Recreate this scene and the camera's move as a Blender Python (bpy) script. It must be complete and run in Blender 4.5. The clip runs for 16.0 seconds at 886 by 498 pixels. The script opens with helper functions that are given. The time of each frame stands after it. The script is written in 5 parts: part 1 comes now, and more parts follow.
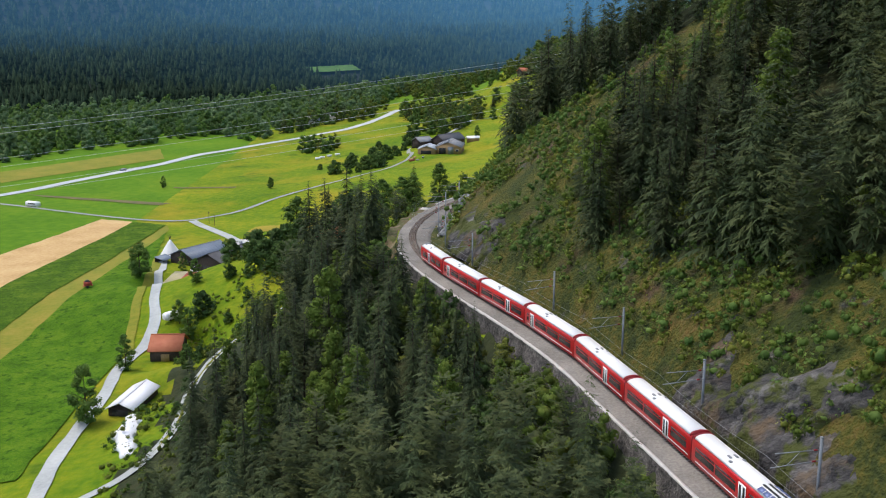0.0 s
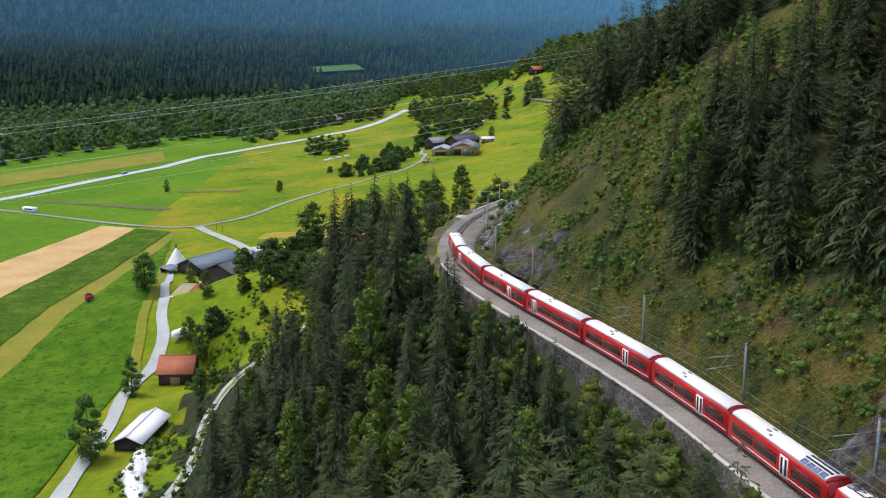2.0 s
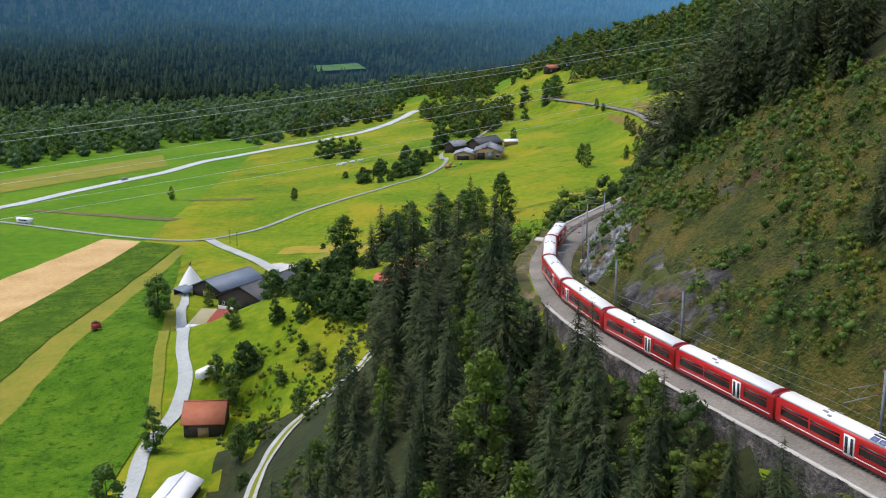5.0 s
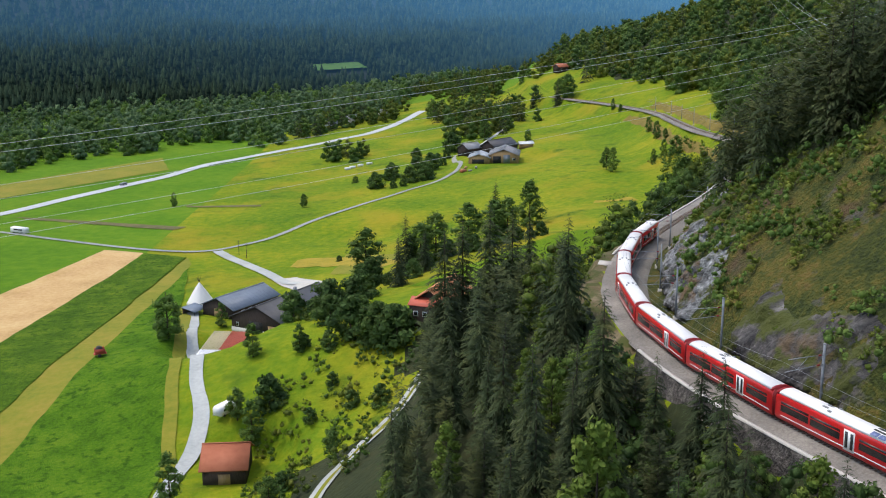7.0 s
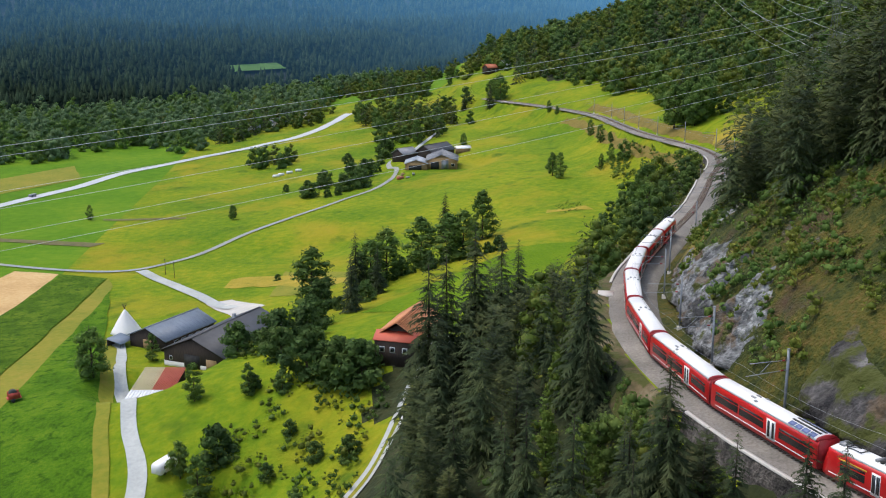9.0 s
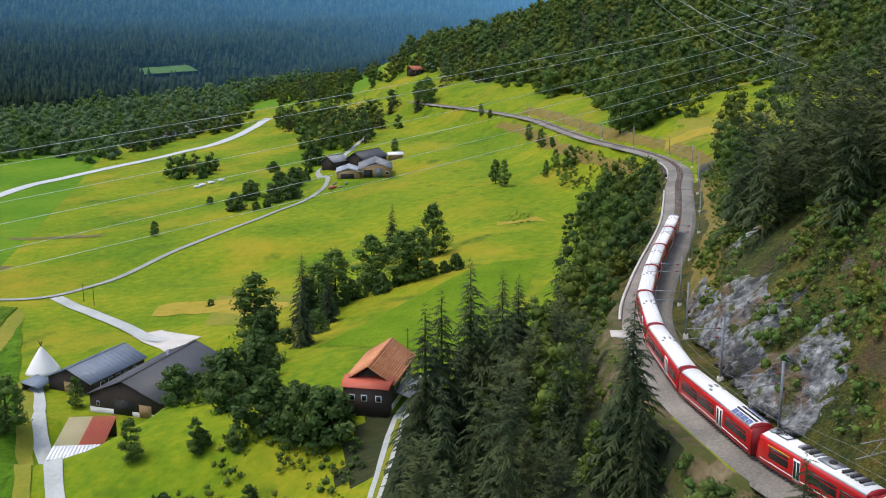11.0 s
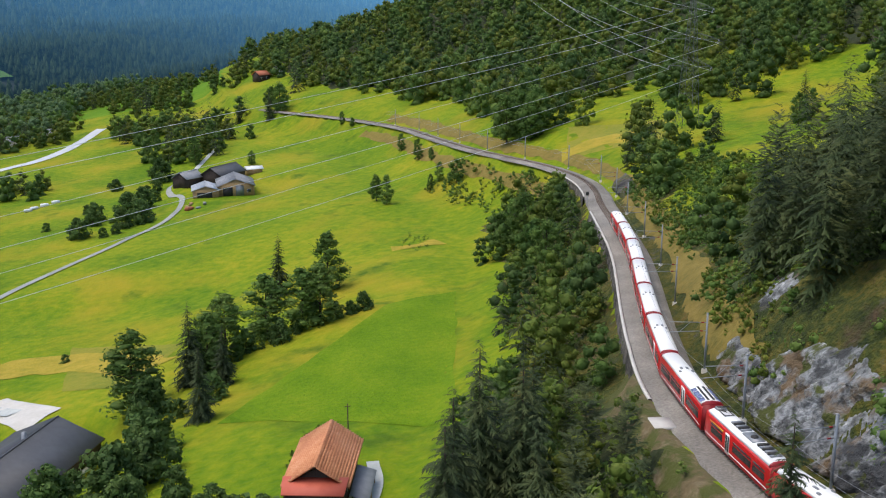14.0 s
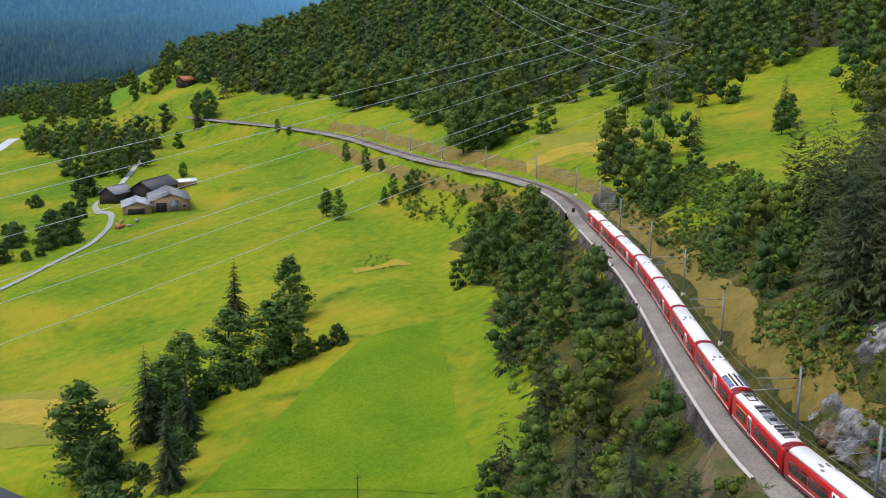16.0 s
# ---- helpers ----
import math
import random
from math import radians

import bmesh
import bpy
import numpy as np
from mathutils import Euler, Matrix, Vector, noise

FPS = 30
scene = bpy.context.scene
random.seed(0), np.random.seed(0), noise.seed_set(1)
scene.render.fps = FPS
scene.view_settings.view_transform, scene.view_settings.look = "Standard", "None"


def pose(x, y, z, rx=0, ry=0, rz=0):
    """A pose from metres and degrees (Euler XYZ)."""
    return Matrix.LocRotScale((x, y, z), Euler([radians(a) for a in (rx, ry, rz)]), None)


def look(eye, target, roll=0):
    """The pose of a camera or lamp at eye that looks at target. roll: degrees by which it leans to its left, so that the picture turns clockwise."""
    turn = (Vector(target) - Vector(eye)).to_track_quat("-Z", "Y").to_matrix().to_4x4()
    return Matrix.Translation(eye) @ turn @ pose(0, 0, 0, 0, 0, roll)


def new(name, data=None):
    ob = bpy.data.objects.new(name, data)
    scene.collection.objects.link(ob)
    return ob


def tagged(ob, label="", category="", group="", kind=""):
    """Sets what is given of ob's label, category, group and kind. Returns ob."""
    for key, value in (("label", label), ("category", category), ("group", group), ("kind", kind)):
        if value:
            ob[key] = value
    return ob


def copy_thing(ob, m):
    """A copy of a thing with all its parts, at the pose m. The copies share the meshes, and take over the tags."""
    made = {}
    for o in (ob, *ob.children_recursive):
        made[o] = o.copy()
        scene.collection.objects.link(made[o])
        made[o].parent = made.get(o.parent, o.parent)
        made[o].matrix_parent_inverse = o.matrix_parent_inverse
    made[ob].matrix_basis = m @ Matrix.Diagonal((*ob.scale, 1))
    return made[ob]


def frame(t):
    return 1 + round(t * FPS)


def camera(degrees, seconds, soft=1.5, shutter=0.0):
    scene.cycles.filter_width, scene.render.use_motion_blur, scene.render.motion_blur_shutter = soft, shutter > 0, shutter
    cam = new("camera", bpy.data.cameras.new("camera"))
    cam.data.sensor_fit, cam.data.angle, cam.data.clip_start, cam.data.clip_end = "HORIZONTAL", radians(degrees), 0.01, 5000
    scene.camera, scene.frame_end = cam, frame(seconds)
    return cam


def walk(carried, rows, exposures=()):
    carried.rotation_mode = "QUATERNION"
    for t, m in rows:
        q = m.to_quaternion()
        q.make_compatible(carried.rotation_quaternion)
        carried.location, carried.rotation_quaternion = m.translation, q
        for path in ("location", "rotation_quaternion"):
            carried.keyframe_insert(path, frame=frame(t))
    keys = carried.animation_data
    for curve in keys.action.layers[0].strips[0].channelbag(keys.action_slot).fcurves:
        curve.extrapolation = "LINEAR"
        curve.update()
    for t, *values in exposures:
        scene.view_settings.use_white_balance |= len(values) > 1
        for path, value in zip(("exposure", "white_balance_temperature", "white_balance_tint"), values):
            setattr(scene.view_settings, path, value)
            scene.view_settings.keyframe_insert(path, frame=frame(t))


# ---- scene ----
cam = camera(47.2, 16.0, soft=1.1)
METRES, EYE, TILT, LEAN, TURN = 226.0, 98.2, -13.0, 0.0, 0.0
ROWS = [
    (0.0, 0.0, 0.0, 0.0, 0.0, 0.0, -0.0),
    (0.5, -0.0103, 0.0304, 0.0035, -0.01, 0.02, 0.04),
    (1.0, -0.0208, 0.0584, 0.0065, -0.01, 0.04, 0.09),
    (1.5, -0.033, 0.0881, 0.0095, -0.02, 0.05, 0.14),
    (2.0, -0.0448, 0.1157, 0.0127, -0.09, 0.04, 0.2),
    (2.5, -0.0582, 0.1448, 0.0164, -0.29, 0.04, 0.27),
    (3.0, -0.0707, 0.1722, 0.0197, -0.51, 0.03, 0.36),
    (3.5, -0.085, 0.2012, 0.0238, -0.65, 0.02, 0.41),
    (4.0, -0.0986, 0.2278, 0.029, -0.66, 0.01, 0.41),
    (4.5, -0.1132, 0.257, 0.035, -0.66, 0.01, 0.38),
    (7.0, -0.1752, 0.3943, 0.0645, -1.03, -0.11, 0.51),
    (7.5, -0.1859, 0.4212, 0.0702, -2.0, -0.13, 0.7),
    (8.0, -0.1976, 0.4507, 0.0765, -3.59, -0.16, 1.02),
    (8.5, -0.2079, 0.4784, 0.0822, -4.83, -0.17, 1.25),
    (9.0, -0.2187, 0.5086, 0.0887, -5.75, -0.19, 1.45),
    (11.5, -0.2647, 0.6522, 0.1213, -12.35, -0.41, 2.94),
    (12.0, -0.2734, 0.6826, 0.128, -14.05, -0.48, 3.27),
    (12.5, -0.2806, 0.711, 0.1346, -15.45, -0.54, 3.54),
    (13.0, -0.2879, 0.742, 0.1416, -17.06, -0.63, 3.87),
    (13.5, -0.2936, 0.7712, 0.1481, -18.67, -0.72, 4.19),
    (14.0, -0.2997, 0.8029, 0.1551, -20.23, -0.82, 4.49),
    (14.5, -0.305, 0.832, 0.1617, -21.45, -0.9, 4.71),
    (15.0, -0.3098, 0.8639, 0.169, -22.45, -0.96, 4.94),
    (15.5, -0.3141, 0.893, 0.1755, -23.37, -1.0, 5.15),
    (16.0, -0.3201, 0.9239, 0.182, -24.95, -1.08, 5.45),
]
walk(cam, [(t, pose(0, 0, EYE, TILT, LEAN, TURN) @ pose(METRES * x, METRES * y, METRES * z, 90 + pitch, roll, yaw)) for t, x, y, z, yaw, pitch, roll in ROWS])


# ---------- world, sun, exposure ----------
SUN_EL, SUN_AZ = 66.0, 290.0
world = bpy.data.worlds.new("sky")
scene.world = world
world.use_nodes = True
wn = world.node_tree
sky = wn.nodes.new("ShaderNodeTexSky")
sky.sky_type, sky.sun_disc = "NISHITA", False
sky.sun_elevation, sky.sun_rotation = radians(SUN_EL), radians(SUN_AZ)
sky.air_density, sky.dust_density = 1.0, 3.0
wn.links.new(sky.outputs[0], wn.nodes["Background"].inputs[0])
wn.nodes["Background"].inputs[1].default_value = 0.21
sun_data = bpy.data.lights.new("sun", "SUN")
sun_data.energy, sun_data.angle, sun_data.color = 0.95, radians(18), (1.0, 0.95, 0.86)
sun = new("sun", sun_data)
sun.matrix_basis = look((0, 0, 0), (-math.sin(radians(SUN_AZ)) * math.cos(radians(SUN_EL)), -math.cos(radians(SUN_AZ)) * math.cos(radians(SUN_EL)), -math.sin(radians(SUN_EL))))
scene.view_settings.exposure = 0.4


# ---------- materials ----------
def material(name, colours, scale=1.0, rough=0.85, metal=0.0, bump=0.0, detail=8.0, big=0.0, vary=0.0, spread=(0.3, 0.7), bump_scale=None, stretch=None, spec=0.3, stain=None):
    """Colour ramp over world-size noise; big: a second, larger noise; vary: brightness by object and island; stain: (colour, size, from, to) patches of a second colour."""
    m = bpy.data.materials.new(name)
    m.use_nodes = True
    t = m.node_tree
    n, l = t.nodes, t.links
    b = n["Principled BSDF"]
    b.inputs["Roughness"].default_value, b.inputs["Metallic"].default_value = rough, metal
    b.inputs["Specular IOR Level"].default_value = spec
    g = n.new("ShaderNodeNewGeometry")
    pos = g.outputs["Position"]
    if stretch:
        mp = n.new("ShaderNodeMapping")
        mp.inputs["Scale"].default_value = stretch[0]
        mp.inputs["Rotation"].default_value = [radians(a) for a in stretch[1]]
        l.new(pos, mp.inputs["Vector"])
        pos = mp.outputs["Vector"]
    tx = n.new("ShaderNodeTexNoise")
    tx.inputs["Scale"].default_value, tx.inputs["Detail"].default_value, tx.inputs["Roughness"].default_value = 1 / scale, detail, 0.62
    l.new(pos, tx.inputs["Vector"])
    fac = tx.outputs["Fac"]
    if big:
        tb = n.new("ShaderNodeTexNoise")
        tb.inputs["Scale"].default_value, tb.inputs["Detail"].default_value = 1 / big, 4
        l.new(pos, tb.inputs["Vector"])
        mx = n.new("ShaderNodeMath")
        mx.operation = "MULTIPLY_ADD"
        mx.inputs[1].default_value = 0.5
        l.new(fac, mx.inputs[0])
        hb = n.new("ShaderNodeMath")
        hb.operation = "MULTIPLY"
        hb.inputs[1].default_value = 0.5
        l.new(tb.outputs["Fac"], hb.inputs[0])
        l.new(hb.outputs[0], mx.inputs[2])
        fac = mx.outputs[0]
    rp = n.new("ShaderNodeValToRGB")
    el = rp.color_ramp.elements
    k = len(colours)
    for i, c in enumerate(colours):
        p = spread[0] + (spread[1] - spread[0]) * (i / max(1, k - 1))
        e = el[i] if i < 2 else el.new(p)
        e.position = p
        e.color = (*c, 1)
    l.new(fac, rp.inputs[0])
    col = rp.outputs[0]
    for colour, size, lo, hi in stain or ():
        ts = n.new("ShaderNodeTexNoise")
        ts.inputs["Scale"].default_value, ts.inputs["Detail"].default_value, ts.inputs["Roughness"].default_value = 1 / size, 7, 0.6
        l.new(g.outputs["Position"], ts.inputs["Vector"])
        sr = n.new("ShaderNodeMapRange")
        sr.inputs["From Min"].default_value, sr.inputs["From Max"].default_value = lo, hi
        l.new(ts.outputs["Fac"], sr.inputs["Value"])
        mc = n.new("ShaderNodeMix")
        mc.data_type = "RGBA"
        l.new(sr.outputs[0], mc.inputs[0])
        l.new(col, mc.inputs[6])
        mc.inputs[7].default_value = (*colour, 1)
        col = mc.outputs[2]
    if vary:
        ob = n.new("ShaderNodeObjectInfo")
        ad = n.new("ShaderNodeMath")
        ad.operation = "ADD"
        l.new(ob.outputs["Random"], ad.inputs[0])
        l.new(g.outputs["Random Per Island"], ad.inputs[1])
        mr = n.new("ShaderNodeMapRange")
        mr.inputs["From Max"].default_value = 2
        mr.inputs["To Min"].default_value, mr.inputs["To Max"].default_value = 1 - vary, 1 + vary
        l.new(ad.outputs[0], mr.inputs["Value"])
        hs = n.new("ShaderNodeHueSaturation")
        l.new(mr.outputs[0], hs.inputs["Value"])
        l.new(col, hs.inputs["Color"])
        col = hs.outputs[0]
    l.new(col, b.inputs["Base Color"])
    if bump:
        bt = n.new("ShaderNodeTexNoise")
        bt.inputs["Scale"].default_value, bt.inputs["Detail"].default_value = 1 / (bump_scale or scale * 0.5), 6
        l.new(pos, bt.inputs["Vector"])
        bp = n.new("ShaderNodeBump")
        bp.inputs["Strength"].default_value, bp.inputs["Distance"].default_value = 1.0, bump
        l.new(bt.outputs["Fac"], bp.inputs["Height"])
        l.new(bp.outputs[0], b.inputs["Normal"])
    return m


def leafy(name, colours, scale=2.5, vary=0.35, through_light=0.25):
    m = material(name, colours, scale, 0.7, vary=vary, spec=0.15, spread=(0.3, 0.7))
    t = m.node_tree
    b = t.nodes["Principled BSDF"]
    tr = t.nodes.new("ShaderNodeBsdfTranslucent")
    mx = t.nodes.new("ShaderNodeMixShader")
    mx.inputs[0].default_value = through_light
    src = b.inputs["Base Color"].links[0].from_socket
    t.links.new(src, tr.inputs["Color"])
    t.links.new(b.outputs[0], mx.inputs[1])
    t.links.new(tr.outputs[0], mx.inputs[2])
    t.links.new(mx.outputs[0], t.nodes["Material Output"].inputs["Surface"])
    return m


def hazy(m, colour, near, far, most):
    """Paints distance haze on the far valley backdrop as emission: it glows faintly blue with the distance from the
    valley's mouth.
    """
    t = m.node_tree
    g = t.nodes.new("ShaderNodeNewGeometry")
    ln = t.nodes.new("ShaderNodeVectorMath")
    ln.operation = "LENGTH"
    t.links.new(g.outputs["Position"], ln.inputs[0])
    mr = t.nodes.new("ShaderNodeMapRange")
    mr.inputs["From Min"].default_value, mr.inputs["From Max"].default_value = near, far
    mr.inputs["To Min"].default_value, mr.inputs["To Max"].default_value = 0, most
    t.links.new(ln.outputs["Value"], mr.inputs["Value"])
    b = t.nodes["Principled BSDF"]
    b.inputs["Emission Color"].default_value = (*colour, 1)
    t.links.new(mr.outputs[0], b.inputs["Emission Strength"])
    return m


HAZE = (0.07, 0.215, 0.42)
MEADOW = material("meadow_grass", [(0.065, 0.14, 0.006), (0.115, 0.185, 0.007), (0.18, 0.225, 0.009), (0.27, 0.25, 0.016)], 3.0, 0.9, bump=0.5, big=42, spread=(0.35, 0.67), spec=0.08,
                  stain=[((0.29, 0.235, 0.018), 38, 0.5, 0.74), ((0.06, 0.115, 0.008), 16, 0.58, 0.72)])
VALLEY = material("valley_grass", [(0.06, 0.145, 0.006), (0.09, 0.19, 0.008), (0.14, 0.22, 0.012)], 5, 0.9, bump=0.3, big=45, spread=(0.34, 0.66), spec=0.08)
ROUGH = material("hillside_grass", [(0.016, 0.028, 0.005), (0.042, 0.056, 0.008), (0.095, 0.088, 0.012), (0.15, 0.1, 0.027)], 0.9, 0.95, bump=0.9, big=6, spread=(0.36, 0.66),
                 stain=[((0.09, 0.085, 0.075), 5, 0.62, 0.7), ((0.085, 0.05, 0.03), 9, 0.58, 0.72)])
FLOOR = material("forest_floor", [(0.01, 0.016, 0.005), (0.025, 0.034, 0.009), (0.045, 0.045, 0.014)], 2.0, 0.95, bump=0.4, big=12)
# hazy() adds the blue of distant air as glow over these far surfaces' own colour
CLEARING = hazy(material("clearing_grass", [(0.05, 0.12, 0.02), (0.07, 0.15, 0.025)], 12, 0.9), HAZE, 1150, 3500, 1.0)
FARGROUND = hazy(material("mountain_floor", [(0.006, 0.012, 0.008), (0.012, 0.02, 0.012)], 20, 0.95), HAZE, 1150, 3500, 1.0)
CROP = material("crop_green", [(0.045, 0.115, 0.005), (0.085, 0.185, 0.008), (0.14, 0.235, 0.014)], 0.7, 0.9, bump=0.7, big=8, spread=(0.36, 0.64), spec=0.08, stain=[((0.035, 0.1, 0.005), 2.2, 0.52, 0.66)])
CROPLIGHT = material("pasture_green", [(0.075, 0.155, 0.005), (0.115, 0.2, 0.006), (0.17, 0.235, 0.01)], 1.2, 0.9, bump=0.5, big=12, spread=(0.34, 0.66), spec=0.08)
MAIZE = material("maize_green", [(0.035, 0.085, 0.005), (0.07, 0.135, 0.008), (0.13, 0.19, 0.014)], 0.8, 0.9, bump=0.6, big=7, spread=(0.36, 0.64), spec=0.08, stain=[((0.03, 0.08, 0.005), 2.0, 0.52, 0.66)])
STRIP = material("mown_strip", [(0.11, 0.15, 0.008), (0.19, 0.19, 0.014), (0.27, 0.21, 0.03)], 2, 0.95, bump=0.15, big=15)
WHEAT = material("wheat_stubble", [(0.36, 0.22, 0.08), (0.5, 0.33, 0.14), (0.58, 0.42, 0.2)], 1.5, 0.95, bump=0.2, big=14)
BROWN = material("ploughed_earth", [(0.09, 0.09, 0.03), (0.17, 0.14, 0.06)], 3, 0.95, big=12)
GRAVEL = material("track_ballast", [(0.12, 0.11, 0.095), (0.2, 0.185, 0.16), (0.3, 0.28, 0.24)], 0.35, 0.95, bump=0.12, big=9, spread=(0.34, 0.66))
ROADM = material("pale_gravel_road", [(0.28, 0.3, 0.28), (0.38, 0.4, 0.38), (0.47, 0.49, 0.46)], 1.0, 0.9, big=10)
LANE = material("grey_lane_gravel", [(0.19, 0.2, 0.185), (0.27, 0.28, 0.26), (0.36, 0.37, 0.34)], 1.0, 0.9, big=10)
ASPHALT = material("light_asphalt", [(0.38, 0.4, 0.41), (0.5, 0.52, 0.53)], 2.5, 0.85, big=20)
ROCK = material("grey_rock", [(0.025, 0.026, 0.026), (0.1, 0.105, 0.105), (0.2, 0.21, 0.21), (0.3, 0.315, 0.32), (0.6, 0.61, 0.6)], 1.3, 0.85, bump=0.4, spread=(0.3, 0.74), stretch=((0.3, 1.4, 1.4), (20, 48, 15)), bump_scale=0.5,
                stain=[((0.045, 0.047, 0.048), 5, 0.5, 0.6), ((0.13, 0.09, 0.05), 8, 0.53, 0.6), ((0.06, 0.07, 0.014), 4.5, 0.56, 0.61)])
DARKROCK = material("dark_brown_rock", [(0.018, 0.018, 0.019), (0.055, 0.052, 0.05), (0.11, 0.105, 0.1), (0.22, 0.21, 0.2)], 1.1, 0.9, bump=0.4, big=5, spread=(0.38, 0.68), stretch=((0.5, 1.2, 1.0), (20, 48, 15)), bump_scale=0.5,
                    stain=[((0.12, 0.085, 0.05), 6, 0.55, 0.66), ((0.06, 0.07, 0.014), 4, 0.5, 0.57)])
MASON = material("stone_masonry", [(0.025, 0.024, 0.022), (0.1, 0.09, 0.08), (0.24, 0.215, 0.19)], 0.5, 0.95, bump=0.35, big=3, spread=(0.38, 0.64))
CONC = material("pale_concrete", [(0.4, 0.38, 0.34), (0.55, 0.53, 0.48)], 0.8, 0.9, big=5)
SPRUCE = leafy("spruce_needles", [(0.023, 0.039, 0.017), (0.045, 0.065, 0.024), (0.085, 0.1, 0.035)], 5.0, 0.45, 0.22)
PINE = leafy("pine_needles", [(0.031, 0.044, 0.017), (0.055, 0.071, 0.024), (0.095, 0.105, 0.034)], 5.0, 0.45, 0.22)
LEAF = leafy("broad_leaves", [(0.058, 0.115, 0.027), (0.108, 0.182, 0.04), (0.19, 0.26, 0.058)], 7.0, 0.35, 0.4)
LIME = leafy("light_leaves", [(0.07, 0.12, 0.02), (0.13, 0.19, 0.03), (0.2, 0.25, 0.05)], 1.5, 0.3, 0.3)
BUSH = leafy("shrub_leaves", [(0.06, 0.1, 0.016), (0.125, 0.168, 0.026), (0.23, 0.23, 0.04)], 6.0, 0.4, 0.32)
# far needles carry the same haze glow, growing with distance
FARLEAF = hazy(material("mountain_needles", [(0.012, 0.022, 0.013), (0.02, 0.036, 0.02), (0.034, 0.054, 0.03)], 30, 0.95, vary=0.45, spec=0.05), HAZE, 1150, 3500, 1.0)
OAK = leafy("dark_broad_leaves", [(0.044, 0.086, 0.026), (0.08, 0.138, 0.036), (0.135, 0.195, 0.05)], 7.0, 0.35, 0.36)
# greyed, bluish greens: distance haze painted into the river trees' leaf colour
HAZYLEAF = leafy("willow_leaves", [(0.06, 0.11, 0.05), (0.105, 0.165, 0.07), (0.16, 0.23, 0.095)], 9.0, 0.3, 0.3)
BARK = material("bark", [(0.03, 0.022, 0.016), (0.08, 0.06, 0.045)], 0.3, 0.95, bump=0.05)
RED = material("red_paint", [(0.5, 0.012, 0.014), (0.58, 0.018, 0.018)], 3, 0.32, spec=0.5, big=8)
DARKRED = material("dark_red_end", [(0.2, 0.008, 0.012), (0.26, 0.012, 0.016)], 2, 0.5)
ROOFW = material("white_roof_paint", [(0.7, 0.7, 0.68), (0.82, 0.82, 0.8)], 1.2, 0.5, big=5)
WHITE = material("white_paint", [(0.75, 0.75, 0.73), (0.82, 0.82, 0.8)], 2, 0.5)
GLASS = material("dark_window_glass", [(0.008, 0.01, 0.012), (0.02, 0.022, 0.025)], 1.5, 0.12, spec=0.6)
GREYM = material("grey_metal", [(0.2, 0.21, 0.22), (0.3, 0.31, 0.32)], 1.0, 0.5, 0.5)
DARKM = material("dark_underframe", [(0.02, 0.02, 0.02), (0.05, 0.048, 0.045)], 0.6, 0.8)
STEEL = material("worn_rail_steel", [(0.16, 0.1, 0.07), (0.26, 0.19, 0.15)], 0.8, 0.5, 0.6)
GALV = material("galvanised_steel", [(0.2, 0.22, 0.24), (0.3, 0.32, 0.34)], 1.0, 0.55, 0.4)
SHOULDER = material("weedy_gravel", [(0.06, 0.052, 0.022), (0.12, 0.09, 0.045), (0.2, 0.165, 0.1)], 1.0, 0.95, bump=0.2, big=6, stain=[((0.06, 0.068, 0.014), 3.5, 0.45, 0.56)])
WIREM = material("aluminium_wire", [(0.45, 0.47, 0.48), (0.6, 0.62, 0.63)], 5, 0.5, 0.3)
TIE = material("brown_sleeper", [(0.07, 0.05, 0.035), (0.14, 0.1, 0.07)], 0.6, 0.9)


# ---------- the shape of the land ----------
def vnoise(x, y, size, seed):
    """Smooth value noise, -1 to 1."""
    r = np.random.RandomState(seed).rand(64, 64) * 2 - 1
    u, v = np.asarray(x, float) / size, np.asarray(y, float) / size
    i, j = np.floor(u).astype(int), np.floor(v).astype(int)
    a, b = u - i, v - j
    a, b = a * a * (3 - 2 * a), b * b * (3 - 2 * b)
    i, j, i1, j1 = i % 64, j % 64, (i + 1) % 64, (j + 1) % 64
    return (r[i, j] * (1 - a) + r[i1, j] * a) * (1 - b) + (r[i, j1] * (1 - a) + r[i1, j1] * a) * b


def spline(points, n=12):
    c = np.array(points, float)
    p = np.vstack([2 * c[0] - c[1], c, 2 * c[-1] - c[-2]])
    u = (np.arange(n) / n)[:, None]
    out = []
    for k in range(1, len(p) - 2):
        a, b, e, d = p[k - 1:k + 3]
        out.append(0.5 * (2 * b + (e - a) * u + (2 * a - 5 * b + 4 * e - d) * u * u + (3 * b - a - 3 * e + d) * u ** 3))
    return np.vstack(out + [p[-2:-1]])


# centre line of the railway, and on past its visible end as the edge of the terrace
LINE = [(47, -60), (43.5, -20), (40.5, 20), (36.5, 60), (32, 85), (28.3, 103), (24.3, 121.4), (20, 140.5), (14.3, 158.5), (7.7, 176.1), (1.3, 193.5), (-3.2, 208), (-6.3, 224), (-7.3, 240), (-5.9, 256), (-2.4, 272),
        (3.2, 289), (11.5, 306.5), (20.3, 323.5), (34.2, 349.4), (42.9, 366.7), (50.8, 384.1), (58.7, 402), (67, 421), (77, 442), (84.5, 462), (89, 482), (91, 505), (89.5, 535), (88.5, 570), (91.5, 620), (95, 668), (92, 712), (82, 765), (68, 812), (56, 850)]
BEYOND = [(50, 900), (52, 960), (62, 1050), (95, 1200), (170, 1400), (340, 1750), (650, 2250)]
TR = spline(LINE, 40)
TS = np.concatenate([[0], np.cumsum(np.linalg.norm(np.diff(TR, axis=0), axis=1))])
RIM = np.vstack([[(60, -500)], spline(LINE + BEYOND, 8)])


